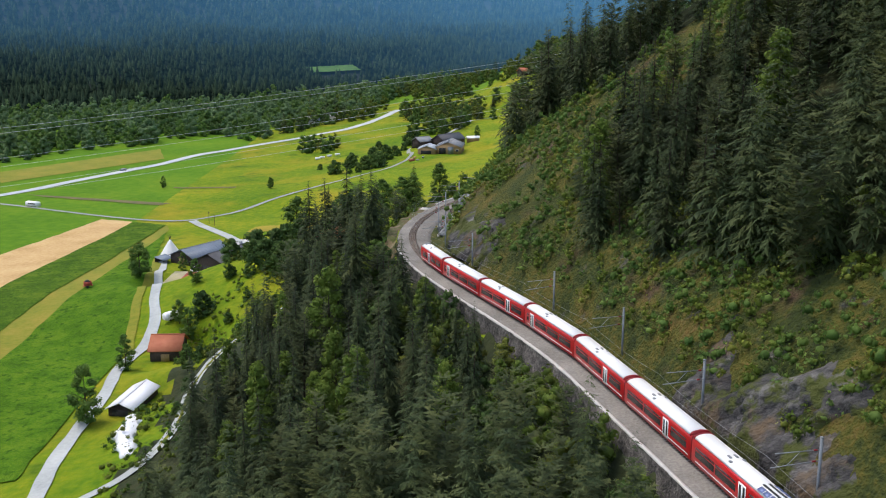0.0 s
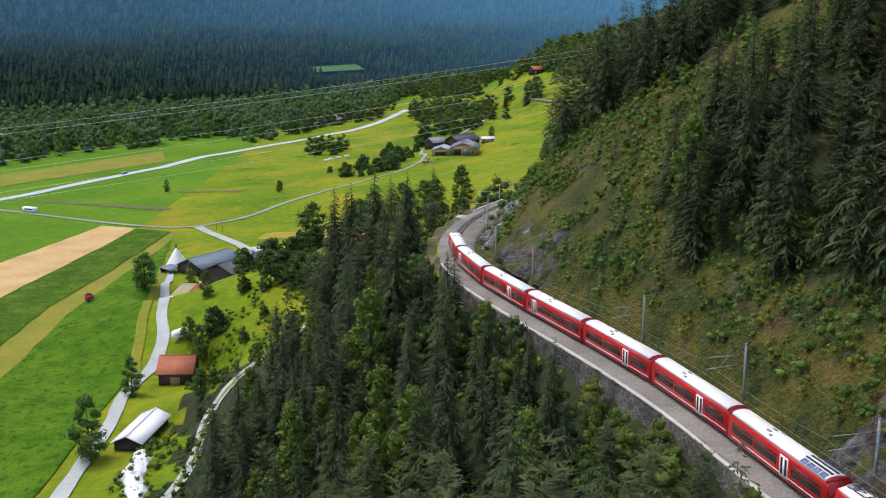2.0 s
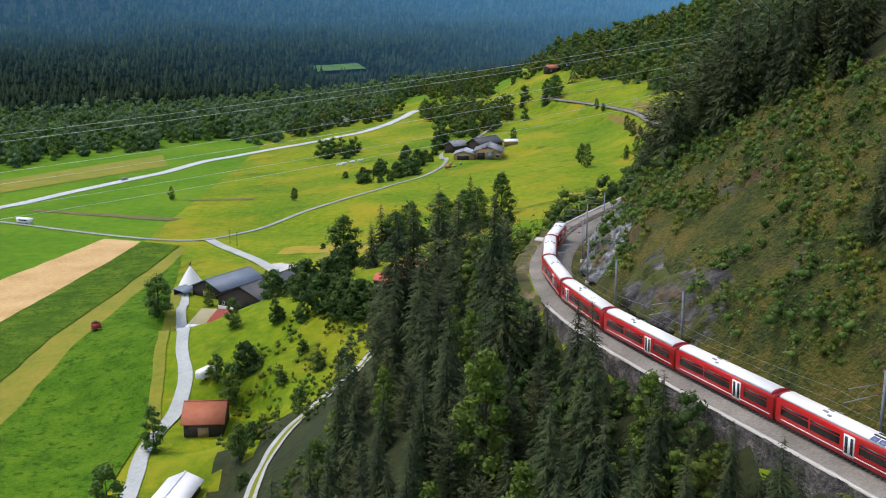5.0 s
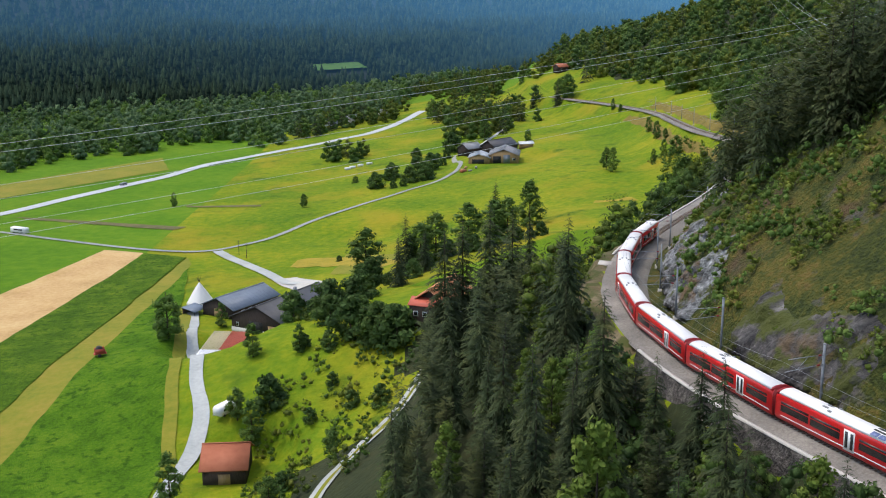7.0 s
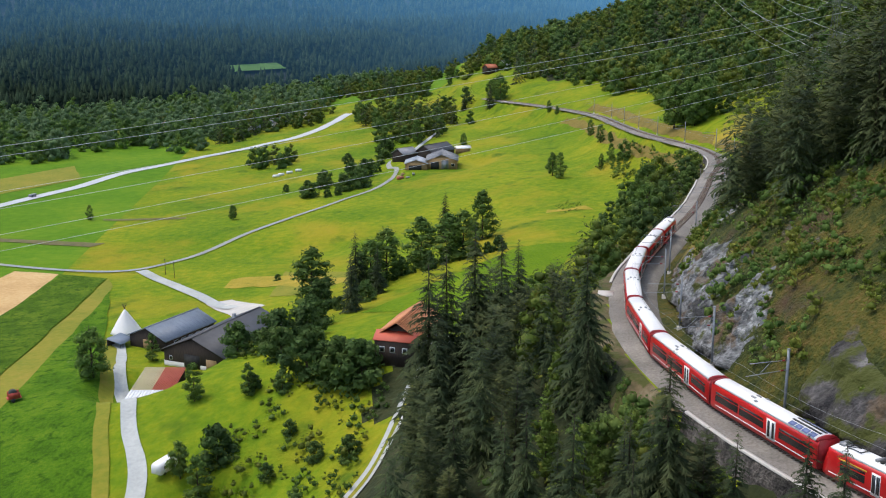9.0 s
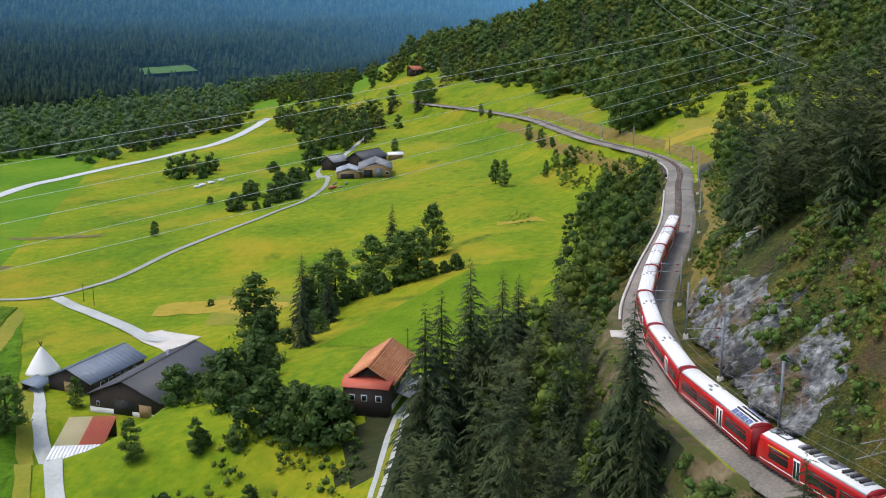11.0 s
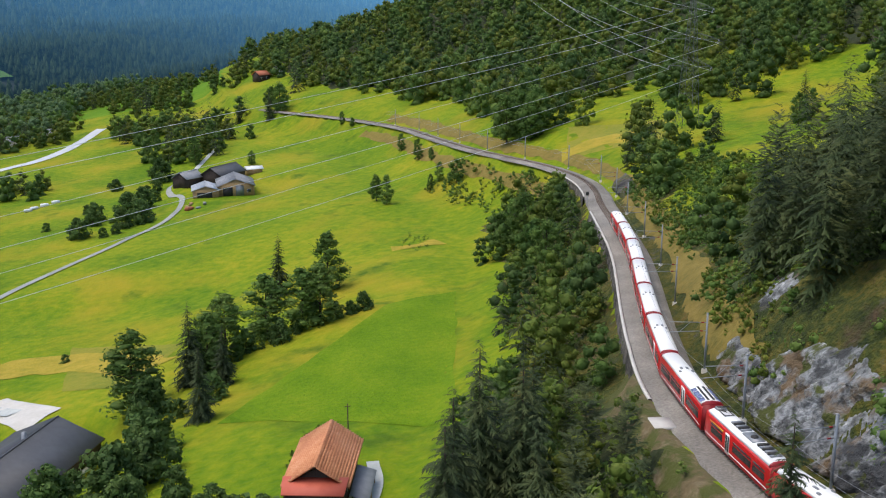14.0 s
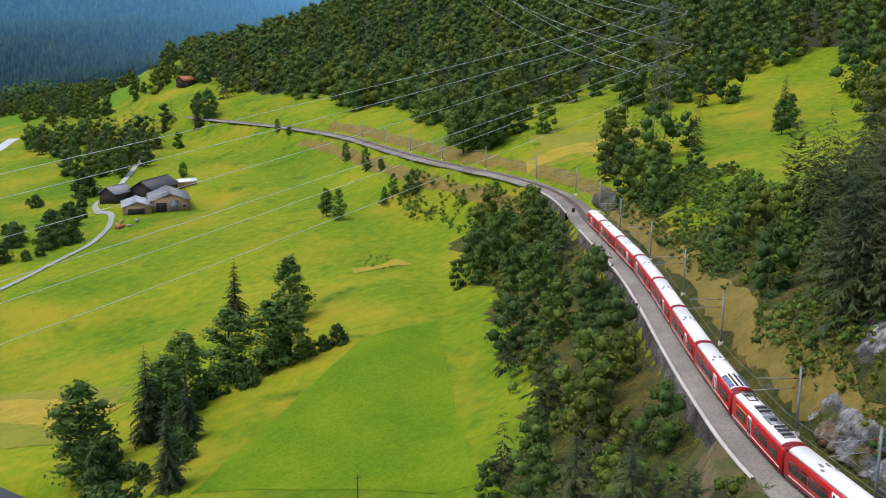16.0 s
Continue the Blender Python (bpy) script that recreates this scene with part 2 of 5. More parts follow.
def rail_z(y):
    return 46.0 - 0.025 * (np.clip(y, -200, 830) - 271)


def track(s, side=0.0):
    """Place and heading (radians from +x) of the railway at s metres, side metres to its right."""
    x, y = np.interp(s, TS, TR[:, 0]), np.interp(s, TS, TR[:, 1])
    a, b = np.interp(s - 1, TS, TR[:, 0]), np.interp(s - 1, TS, TR[:, 1])
    c, d = np.interp(s + 1, TS, TR[:, 0]), np.interp(s + 1, TS, TR[:, 1])
    h = np.arctan2(d - b, c - a)
    return x + side * np.sin(h), y - side * np.cos(h), rail_z(y), h


def rim(x, y):
    """Signed distance from the railway (right of it: plus) and the y of its nearest place."""
    x, y = np.asarray(x, float).ravel(), np.asarray(y, float).ravel()
    d, yy = np.empty(len(x)), np.empty(len(x))
    a, e = RIM[:-1], np.diff(RIM, axis=0)
    ll = (e ** 2).sum(1)
    for k in range(0, len(x), 4000):
        px, py = x[k:k + 4000, None], y[k:k + 4000, None]
        u = np.clip(((px - a[:, 0]) * e[:, 0] + (py - a[:, 1]) * e[:, 1]) / ll, 0, 1)
        qx, qy = a[:, 0] + u * e[:, 0], a[:, 1] + u * e[:, 1]
        dd = (px - qx) ** 2 + (py - qy) ** 2
        j = dd.argmin(1)
        r = np.arange(len(j))
        cross = e[j, 0] * (py[:, 0] - qy[r, j]) - e[j, 1] * (px[:, 0] - qx[r, j])
        d[k:k + 4000] = np.sqrt(dd[r, j]) * np.where(cross > 0, -1, 1)
        dist = np.sqrt(dd)
        w = np.exp(-(dist - dist[r, j][:, None]) / 5.0) * np.sqrt(ll)
        yy[k:k + 4000] = (w * qy).sum(1) / w.sum(1)
    return d, yy


def ramp(v, a, b):
    u = np.clip((v - a) / (b - a), 0, 1)
    return u * u * (3 - 2 * u)


def mountain(x, y):
    """Metres past the foot of the mountain over the valley."""
    m = -0.677 * (x + 419) + 0.736 * (y - 963)
    return m + 40 * vnoise(x, y, 260, 5)


def glade(x, y):
    """The open meadow on the slope above the far bend."""
    a, b = (x - 80) * 0.707 + (y - 372) * 0.707, -(x - 80) * 0.707 + (y - 372) * 0.707
    return (a > -8) & (a < 200) & (np.abs(b) < 22 + 4 * vnoise(x, y, 20, 17))


def wood_edge(ty):
    """Distance above the railway at which the hillside wood begins; an open grassy strip runs up it."""
    return np.interp(ty, [60, 100, 140, 170, 180, 188, 208, 217, 228, 240, 258, 268, 290, 320, 350], [22, 21, 16, 14, 20, 70, 68, 46, 36, 33, 25, 20, 17, 16, 26])


PADS = [(-82, 378, 3.0, 22), (-98, 390, 2.5, 18), (-94, 350, 2.0, 14), (-36, 315, 23.0, 9), (3, 640, 13.5, 25), (-3, 667, 13.6, 19), (-80, 280, 1.0, 14), (-78, 241, 2.0, 12), (-112, 406, 1.5, 8)]


def height(x, y):
    shape = np.shape(x)
    x, y = np.asarray(x, float).ravel(), np.asarray(y, float).ravel()
    d, ty = rim(x, y)
    zt = rail_z(ty) + ramp(ty, 830, 1100) * 12
    q = -d
    q = np.where(q > 3.4, np.maximum(3.4, q - 3.2 * ramp(ty, 222, 240) * (1 - ramp(ty, 284, 300))), q)
    near = np.interp(q, [0, 3.4, 4.3, 20, 40, 55, 75, 95], [1, 0.99, 0.92, 0.68, 0.36, 0.16, 0.05, 0])
    mid = np.interp(q, [0, 3.4, 4.3, 20, 36, 48, 65, 90, 115, 140, 170, 210], [1, 0.99, 0.92, 0.68, 0.53, 0.52, 0.46, 0.33, 0.19, 0.08, 0.03, 0])
    far = np.interp(q, [0, 3.4, 4.3, 14, 28, 50, 65, 90, 110, 150, 190, 240], [1, 0.99, 0.92, 0.72, 0.58, 0.52, 0.47, 0.37, 0.28, 0.18, 0.08, 0])
    w1, w2 = ramp(ty, 262, 300), ramp(ty, 440, 540)
    p = near * (1 - w1) + mid * w1
    p = p * (1 - w2) + far * w2
    left = zt * p + ramp(q, 15, 40) * 0.7 * vnoise(x, y, 23, 7) * np.clip(p * 4, 0.1, 1)
    cut = 1.6 * ramp(ty, 222, 234) * (1 - ramp(ty, 288, 302))
    steep = np.interp(np.where(d > 6.0, np.maximum(6.0, d - cut), d), [0, 6.0, 7.6, 12.5, 20, 40, 80, 130, 220, 500], [-0.5, -0.5, 3, 10, 17, 34, 66, 100, 150, 260])
    mild = np.interp(d, [0, 6.0, 10.5, 20, 45, 65, 100, 140, 220, 420, 800], [-0.5, -0.5, 3, 7, 13, 17, 24, 36, 72, 150, 300])
    w = ramp(ty, 275, 360)
    rise = steep * (1 - w) + mild * w
    right = zt + rise + ramp(d, 8, 25) * (1.8 * vnoise(x, y, 14, 3) + 0.7 * vnoise(x, y, 4.5, 4)) * (1 - 0.6 * w) + ramp(d, 120, 260) * 22 * vnoise(x, y, 110, 8)
    z = np.where(d < 0, left, right)
    z = np.where((d > -3.6) & (d < 5.9), zt - 0.95, z)
    m = mountain(x, y)
    up = np.interp(m, [0, 60, 160, 300, 480, 620, 900, 2600, 3400], [0, 10, 40, 50, 64, 110, 270, 1250, 1300])
    up = up + ramp(m, 60, 400) * 7 * vnoise(x, y, 90, 12) + ramp(m, 480, 900) * (110 * vnoise(x, y, 330, 11) + 45 * vnoise(x, y, 140, 13))
    z = z + np.maximum(up - z, 0) * ramp(-d, 60, 260)
    for a, b, c, r in PADS:
        k = 1 - ramp(np.hypot(x - a, y - b), r * 0.75, r * 1.35)
        z = z * (1 - k) + c * k
    return z.reshape(shape)


def ground(x, y):
    return float(height(np.array([x]), np.array([y]))[0])


# ---------- mesh helpers ----------
def mesh_of(name, verts, faces, mats, index=None, smooth=False):
    me = bpy.data.meshes.new(name)
    v = np.asarray(verts, np.float32)
    me.vertices.add(len(v))
    me.vertices.foreach_set("co", v.ravel())
    if isinstance(faces, np.ndarray):
        loops, starts, totals = faces.ravel(), np.arange(len(faces)) * faces.shape[1], np.full(len(faces), faces.shape[1])
    else:
        totals = np.array([len(f) for f in faces])
        loops, starts = np.concatenate([np.asarray(f) for f in faces]), np.concatenate([[0], np.cumsum(totals)[:-1]])
    me.loops.add(len(loops))
    me.loops.foreach_set("vertex_index", loops.astype(np.int32))
    me.polygons.add(len(totals))
    me.polygons.foreach_set("loop_start", starts.astype(np.int32))
    me.polygons.foreach_set("loop_total", totals.astype(np.int32))
    for m in mats if isinstance(mats, (list, tuple)) else [mats]:
        me.materials.append(m)
    if index is not None:
        me.polygons.foreach_set("material_index", np.asarray(index, np.int32))
    if smooth:
        me.polygons.foreach_set("use_smooth", np.ones(len(totals), bool))
    me.update(calc_edges=True)
    me.validate()
    return me


class Kit:
    """Collects boxes, prisms and sheets into one mesh."""

    def __init__(self):
        self.v, self.f = [], []

    def add(self, verts, faces):
        k = len(self.v)
        self.v += [tuple(p) for p in verts]
        self.f += [tuple(k + i for i in f) for f in faces]
        return self

    def box(self, x0, y0, z0, x1, y1, z1, bevel=0.0):
        if bevel:
            b = bevel
            prof = [(x0 + b, y0), (x1 - b, y0), (x1, y0 + b), (x1, y1 - b), (x1 - b, y1), (x0 + b, y1), (x0, y1 - b), (x0, y0 + b)]
            return self.prism(prof, z0, z1)
        c = [(x, y, z) for z in (z0, z1) for x, y in ((x0, y0), (x1, y0), (x1, y1), (x0, y1))]
        return self.add(c, [(3, 2, 1, 0), (4, 5, 6, 7), (0, 1, 5, 4), (1, 2, 6, 5), (2, 3, 7, 6), (3, 0, 4, 7)])

    def prism(self, outline, z0, z1):
        n = len(outline)
        c = [(x, y, z0) for x, y in outline] + [(x, y, z1) for x, y in outline]
        return self.add(c, [tuple(range(n))[::-1], tuple(range(n, 2 * n))] + [(i, (i + 1) % n, n + (i + 1) % n, n + i) for i in range(n)])

    def loft(self, rings, caps=True):
        n = len(rings[0])
        faces = [(r * n + i, r * n + (i + 1) % n, (r + 1) * n + (i + 1) % n, (r + 1) * n + i) for r in range(len(rings) - 1) for i in range(n)]
        if caps:
            faces += [tuple(range(n))[::-1], tuple(range((len(rings) - 1) * n, len(rings) * n))]
        return self.add([p for r in rings for p in r], faces)

    def tube(self, pts, r, n=4):
        """One unbroken thin tube through the points."""
        rings = []
        for i, p in enumerate(pts):
            q = (pts[min(i + 1, len(pts) - 1)] - pts[max(i - 1, 0)]).to_track_quat("Z", "Y")
            rings.append([p + q @ Vector((r * math.cos(2 * math.pi * j / n), r * math.sin(2 * math.pi * j / n), 0)) for j in range(n)])
        return self.loft(rings)

    def rod(self, a, b, r0, r1=None, n=6):
        a, b = Vector(a), Vector(b)
        q = (b - a).to_track_quat("Z", "Y")
        r1 = r0 if r1 is None else r1
        ring = lambda c, r: [c + q @ Vector((r * math.cos(2 * math.pi * i / n), r * math.sin(2 * math.pi * i / n), 0)) for i in range(n)]
        return self.loft([ring(a, r0), ring(b, r1)])


def part(name, kit, mat, parent=None, label="", smooth=False):
    ob = new(name, mesh_of(name, kit.v, kit.f, mat, smooth=smooth))
    ob.parent = parent
    return tagged(ob, label)


def thing(name, m, label, category, group="", kind=""):
    ob = new(name)
    ob.matrix_basis = m
    return tagged(ob, label, category, group, kind)


# ---------- the ground: one sheet to the horizon ----------
def steps(*runs):
    out = [runs[0][0]]
    for a, b, st in runs:
        n = max(1, int(round((b - a) / st)))
        out += list(a + (b - a) * np.arange(1, n + 1) / n)
    return np.array(out)


gx = steps((-3600, -1600, 100), (-1600, -500, 30), (-500, -150, 8), (-150, 130, 2.2), (130, 330, 6), (330, 900, 20), (900, 3200, 100))
gy = steps((-400, -20, 20), (-20, 90, 4), (90, 430, 2.2), (430, 700, 4), (700, 1100, 10), (1100, 2000, 25), (2000, 4600, 100))
X, Y = np.meshgrid(gx, gy, indexing="ij")
Z = height(X, Y)
nx, ny = X.shape
ids = np.arange(nx * ny).reshape(nx, ny)
quads = np.stack([ids[:-1, :-1], ids[1:, :-1], ids[1:, 1:], ids[:-1, 1:]], -1).reshape(-1, 4)
cx, cy = (X[:-1, :-1] + X[1:, 1:]).ravel() / 2, (Y[:-1, :-1] + Y[1:, 1:]).ravel() / 2
cd, cty = rim(cx, cy)
cm = mountain(cx, cy)
jit = 6 * vnoise(cx, cy, 15, 21) + 3 * vnoise(cx, cy, 5, 22)
kind_of = np.full(len(cx), 1)
kind_of[(cd > -120 + jit) | (cy > 470)] = 0
kind_of[(cx < -105 + 2 * jit) | ((cd < -200) & (cy < 900))] = 1
kind_of[(cd > 0)] = 2
kind_of[(cd > 26 + jit) & (cty > 375) & (cty < 430)] = 0
kind_of[(cd > 0) & (cty >= 430)] = 0
kind_of[(cd < -4) & (cd > -62 + jit) & (cty < 292)] = 3
kind_of[(cd <= -4) & (cd > -24 + jit) & (cty >= 292) & (cty < 480)] = 2
kind_of[(cd < -3) & (cd > -7.5 + 0.3 * jit) & (cty > 226) & (cty < 298)] = 5
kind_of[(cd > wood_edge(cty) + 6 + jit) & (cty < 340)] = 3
kind_of[(cd < -44 + jit) & (cty > 258) & (cy > 270) & (cx < 0) & (cx > -150)] = 0
kind_of[glade(cx, cy) & (cd > 12)] = 0
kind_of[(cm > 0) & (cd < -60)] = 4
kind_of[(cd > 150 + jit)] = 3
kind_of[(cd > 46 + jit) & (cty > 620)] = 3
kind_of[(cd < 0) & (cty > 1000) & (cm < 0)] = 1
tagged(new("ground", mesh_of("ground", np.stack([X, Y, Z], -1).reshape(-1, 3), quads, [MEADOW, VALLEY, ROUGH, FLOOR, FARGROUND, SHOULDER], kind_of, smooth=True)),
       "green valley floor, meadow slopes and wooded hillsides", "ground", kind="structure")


def drape(name, corners, mat, label, lift=0.2, cell=5.0, category="field"):
    """A field between four corners (in order), laid on the ground."""
    a, b, c, d = [np.array(p, float) for p in corners]
    n = max(2, int(max(np.linalg.norm(b - a), np.linalg.norm(c - d)) / cell))
    k = max(2, int(max(np.linalg.norm(d - a), np.linalg.norm(c - b)) / cell))
    u, v = np.meshgrid(np.arange(n + 1) / n, np.arange(k + 1) / k, indexing="ij")
    p = (a * (1 - u)[..., None] + b * u[..., None]) * (1 - v)[..., None] + (d * (1 - u)[..., None] + c * u[..., None]) * v[..., None]
    edge = (u == 0) | (u == 1) | (v == 0) | (v == 1)
    wob = np.where(edge, 1.0, 0.0)[..., None] * np.stack([vnoise(p[..., 0], p[..., 1], 7, 31), vnoise(p[..., 0], p[..., 1], 7, 32)], -1) * 0.5
    p = p + wob
    z = height(p[..., 0], p[..., 1]) + lift
    i = np.arange((n + 1) * (k + 1)).reshape(n + 1, k + 1)
    f = np.stack([i[:-1, :-1], i[1:, :-1], i[1:, 1:], i[:-1, 1:]], -1).reshape(-1, 4)
    return tagged(new(name, mesh_of(name, np.concatenate([p, z[..., None]], -1).reshape(-1, 3), f, mat, smooth=True)), label, category, kind="structure")


def ribbon(name, points, width, mat, label, lift=0.3, across=4, category="road", wobble=0.0, level=True):
    c = spline(points, 10)
    t = np.gradient(c, axis=0)
    t /= np.linalg.norm(t, axis=1)[:, None]
    side = np.stack([t[:, 1], -t[:, 0]], 1)
    u = np.linspace(-0.5, 0.5, across + 1)
    wid = width * (1 + wobble * vnoise(c[:, 0], c[:, 1], 6, 41))
    p = c[:, None, :] + side[:, None, :] * (u[None, :, None] * wid[:, None, None])
    z = height(p[..., 0], p[..., 1])
    z = (np.maximum(z, z.mean(1, keepdims=True)) if level else z) + lift
    i = np.arange(p.shape[0] * p.shape[1]).reshape(p.shape[:2])
    f = np.stack([i[:-1, :-1], i[:-1, 1:], i[1:, 1:], i[1:, :-1]], -1).reshape(-1, 4)
    return tagged(new(name, mesh_of(name, np.concatenate([p, z[..., None]], -1).reshape(-1, 3), f, mat, smooth=True)), label, category, kind="structure")


ribbon("road_main", [(-330, 480), (-275, 520), (-241, 567), (-223, 608), (-201, 655), (-189, 681), (-175, 726), (-152, 758), (-114, 796), (-85, 822), (-65, 858), (-40, 930)], 7.0, ASPHALT, "pale asphalt valley road between green fields")
ribbon("road_side", [(-300, 560), (-225, 526), (-195, 510), (-156, 491), (-128, 485), (-112, 496), (-98, 514), (-81, 535), (-63, 556), (-46, 580), (-30, 604), (-20, 632), (-22, 652), (-22, 668), (-14, 690)], 2.4, LANE, "narrow pale lane that climbs to the upper farm", 0.3, 6, level=False)
ribbon("road_farm", [(-122, 484), (-114, 470), (-106, 458), (-96, 441), (-89, 427), (-82, 416)], 4.2, ROADM, "pale gravel lane to the barns")
ribbon("road_yard", [(-113, 398), (-109, 382), (-105, 361), (-98, 338), (-94, 318), (-89, 298), (-91, 272), (-88, 250), (-87, 230), (-86, 208), (-83, 188), (-78, 150)], 3.5, ROADM, "pale concrete farm track with a grass middle", wobble=0.15)
ribbon("road_loop", [(-80, 186), (-72, 188), (-64, 196), (-60, 212), (-61, 232), (-58, 250), (-52, 262), (-46, 272), (-40, 288), (-34, 306), (-28, 318), (-26, 326)], 2.3, ROADM, "rutted gravel lane up to the wooden house", wobble=0.2)
ribbon("road_loop_verge", [(-64, 196), (-60, 212), (-61, 232), (-58, 250), (-52, 262), (-46, 272), (-40, 288), (-34, 306)], 0.7, STRIP, "strip of grass along the middle of the lane", 0.36, 2, "verge", 0.5)
ribbon("road_upper", [(-12, 690), (0, 730), (14, 770), (22, 800)], 2.6, ROADM, "faint pale track across the upper meadow")
drape("field_wheat", [(-205, 330), (-160, 357), (-151, 484), (-168, 490)], WHEAT, "harvested golden wheat field", 0.09)
drape("field_maize", [(-172, 250), (-143, 240), (-132, 474), (-150, 483)], MAIZE, "tall dark green maize field", 0.32, 2.2)
drape("field_strip", [(-143, 240), (-126, 240), (-127, 462), (-131.5, 474)], STRIP, "mown yellowish grass strip between crops", 0.2, 2.2)
drape("field_crop", [(-129, 292), (-94, 292), (-117, 400), (-127, 455)], CROP, "dense bright green crop field", 0.3, 2.2)
drape("field_crop", [(-126, 200), (-91.5, 200), (-94, 292), (-129, 292)], CROP, "dense bright green crop field beside the farm track", 0.3, 2.2)
drape("field_crop_far", [(-230, 150), (-148, 200), (-172, 250), (-205, 330)], CROP, "bright green crop field", 0.18)
drape("field_edge", [(-94.5, 283), (-91.5, 283), (-111, 388), (-116, 396)], STRIP, "yellowed grass margin of the crop field", 0.36, 2.2)
drape("field_ploughed", [(-233, 561), (-221, 553), (-150, 527), (-145, 533)], BROWN, "narrow brown ploughed strip", 0.22)
drape("field_ploughed", [(-157, 586), (-157, 582), (-118, 571), (-118, 575)], BROWN, "narrow brown strip in the meadow", 0.22)
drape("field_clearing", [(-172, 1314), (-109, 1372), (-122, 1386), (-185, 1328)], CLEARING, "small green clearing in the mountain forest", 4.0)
drape("field_stubble", [(98, 500), (122, 478), (142, 500), (118, 538)], STRIP, "dry golden meadow beside the railway", 0.1)
drape("field_pasture", [(-45, 362), (-10, 332), (24, 418), (4, 414)], CROPLIGHT, "bright green pasture above the chalet", 0.09, 2.2)
drape("field_yellow", [(-72, 424), (-58, 412), (-42, 440), (-69, 466)], STRIP, "patch of dry golden grass", 0.09, 2.5)
drape("field_far_meadow", [(-285, 640), (-265, 600), (-195, 705), (-212, 758)], STRIP, "pale mown meadow beyond the road", 0.22)
drape("field_far_yellow", [(-250, 965), (-232, 935), (-205, 945), (-222, 978)], STRIP, "yellow field by the far houses", 0.3)
drape("yard", [(-92, 428), (-84, 431), (-72, 409), (-80, 402)], CONC, "pale concrete farmyard behind the barns", 0.25, 3.0, "yard")


# ---------- the railway ----------
def along(name, s0, s1, prof, mat, label, step=1.5, wobble=0.0, category="railway", seed=50, kind="structure"):
    """Sweeps a profile of (side, height over rail base) along the line."""
    s = np.arange(s0, s1 + step, step)
    rows = []
    for k, (side, h) in enumerate(prof):
        x, y, z, _ = track(s, side)
        n = wobble * np.stack([vnoise(s * 1.0, h * 3.0 + k * 7 + 0 * s, 2.2, seed), vnoise(s * 1.0, h * 3.0 + k * 9 + 0 * s, 1.3, seed + 1)], -1)
        rows.append(np.stack([x + n[:, 0], y + n[:, 0], z + h + 0.3 * n[:, 1]], -1))
    p = np.stack(rows, 1)
    i = np.arange(p.shape[0] * p.shape[1]).reshape(p.shape[:2])
    f = np.stack([i[:-1, :-1], i[:-1, 1:], i[1:, 1:], i[1:, :-1]], -1).reshape(-1, 4)
    return tagged(new(name, mesh_of(name, p.reshape(-1, 3), f, mat)), label, category, kind=kind)


DRYVERGE = material("dry_verge", [(0.09, 0.085, 0.014), (0.17, 0.13, 0.025), (0.24, 0.18, 0.05)], 1.2, 0.95, bump=0.2, big=6)
END = TS[-1] - 5
along("ballast", 0, END, [(-3.75, -0.9), (-3.5, -0.42), (-2.1, -0.4), (-1.35, -0.14), (1.35, -0.14), (2.1, -0.4), (3.4, -0.42), (4.2, -0.8), (4.7, -1.4)], GRAVEL, "grey-brown gravel track bed", 1.5, 0.06)
for sd in (-0.5, 0.5):
    along("rail", 0, END, [(sd - 0.035, -0.14), (sd - 0.035, 0), (sd + 0.035, 0), (sd + 0.035, -0.14)], STEEL, "worn steel rail", 1.0)
kt = Kit()
for s in np.arange(120, END, 0.65):
    x, y, z, h = track(s)
    c, sn = math.cos(h), math.sin(h)
    q = [(x + c * a - sn * b, y + sn * a + c * b) for a, b in ((-0.12, -0.9), (0.12, -0.9), (0.12, 0.9), (-0.12, 0.9))]
    kt.add([(a, b, z - 0.2) for a, b in q] + [(a, b, z - 0.1) for a, b in q], [(4, 5, 6, 7), (0, 1, 5, 4), (1, 2, 6, 5), (2, 3, 7, 6), (3, 0, 4, 7)])
for sd, wd2, s0, s1, lab in ((9.0, 5.0, 355, 800, "strip of dry golden grass above the track"), (-8.0, 5.0, 545, 800, "strip of dry grass below the track")):
    pts = [tuple(float(v) for v in track(s, sd)[:2]) for s in np.arange(s0, s1, 12.0)]
    ribbon("verge", pts, wd2, DRYVERGE, lab, 0.1, 6, "verge", 0.45, False)
DRYGRASS = material("dry_golden_grass", [(0.2, 0.19, 0.012), (0.3, 0.235, 0.02), (0.38, 0.27, 0.04)], 1.6, 0.95, bump=0.3, big=5)
for pts, wd2 in (([(-88, 455), (-75, 453), (-63, 443), (-51, 424)], 13.0), ([(27, 481), (35, 479), (43, 480)], 7.0), ([(100, 508), (110, 503), (118, 499), (126, 490)], 15.0)):
    ribbon("dry_patch", pts, wd2, DRYGRASS, "patch of dry golden grass in the green meadow", 0.14, 10, "grass", 0.5, False)
tagged(part("sleepers", kt, TIE), "brown wooden sleepers under the rails", "sleepers", kind="stuff")
for a, b, hh in ((110, 290, 3.8), (352, 492, 3.6), (516, 560, 4.2)):
    wall = along("retaining_wall", a, b, [(-4.75, -hh - 3), (-4.5, -hh), (-4.35, -hh * 0.75), (-4.25, -hh * 0.5), (-4.1, -hh * 0.25), (-4.0, -0.4), (-3.55, -0.4)], MASON, "rough grey rubble-stone retaining wall below the track", 0.7, 0.22, "retaining wall")
    along("wall_coping", a, b, [(-4.1, -0.5), (-4.1, -0.26), (-3.65, -0.26), (-3.65, -0.5)], CONC, "pale concrete edge on the retaining wall", 1.0, 0.03, "coping")




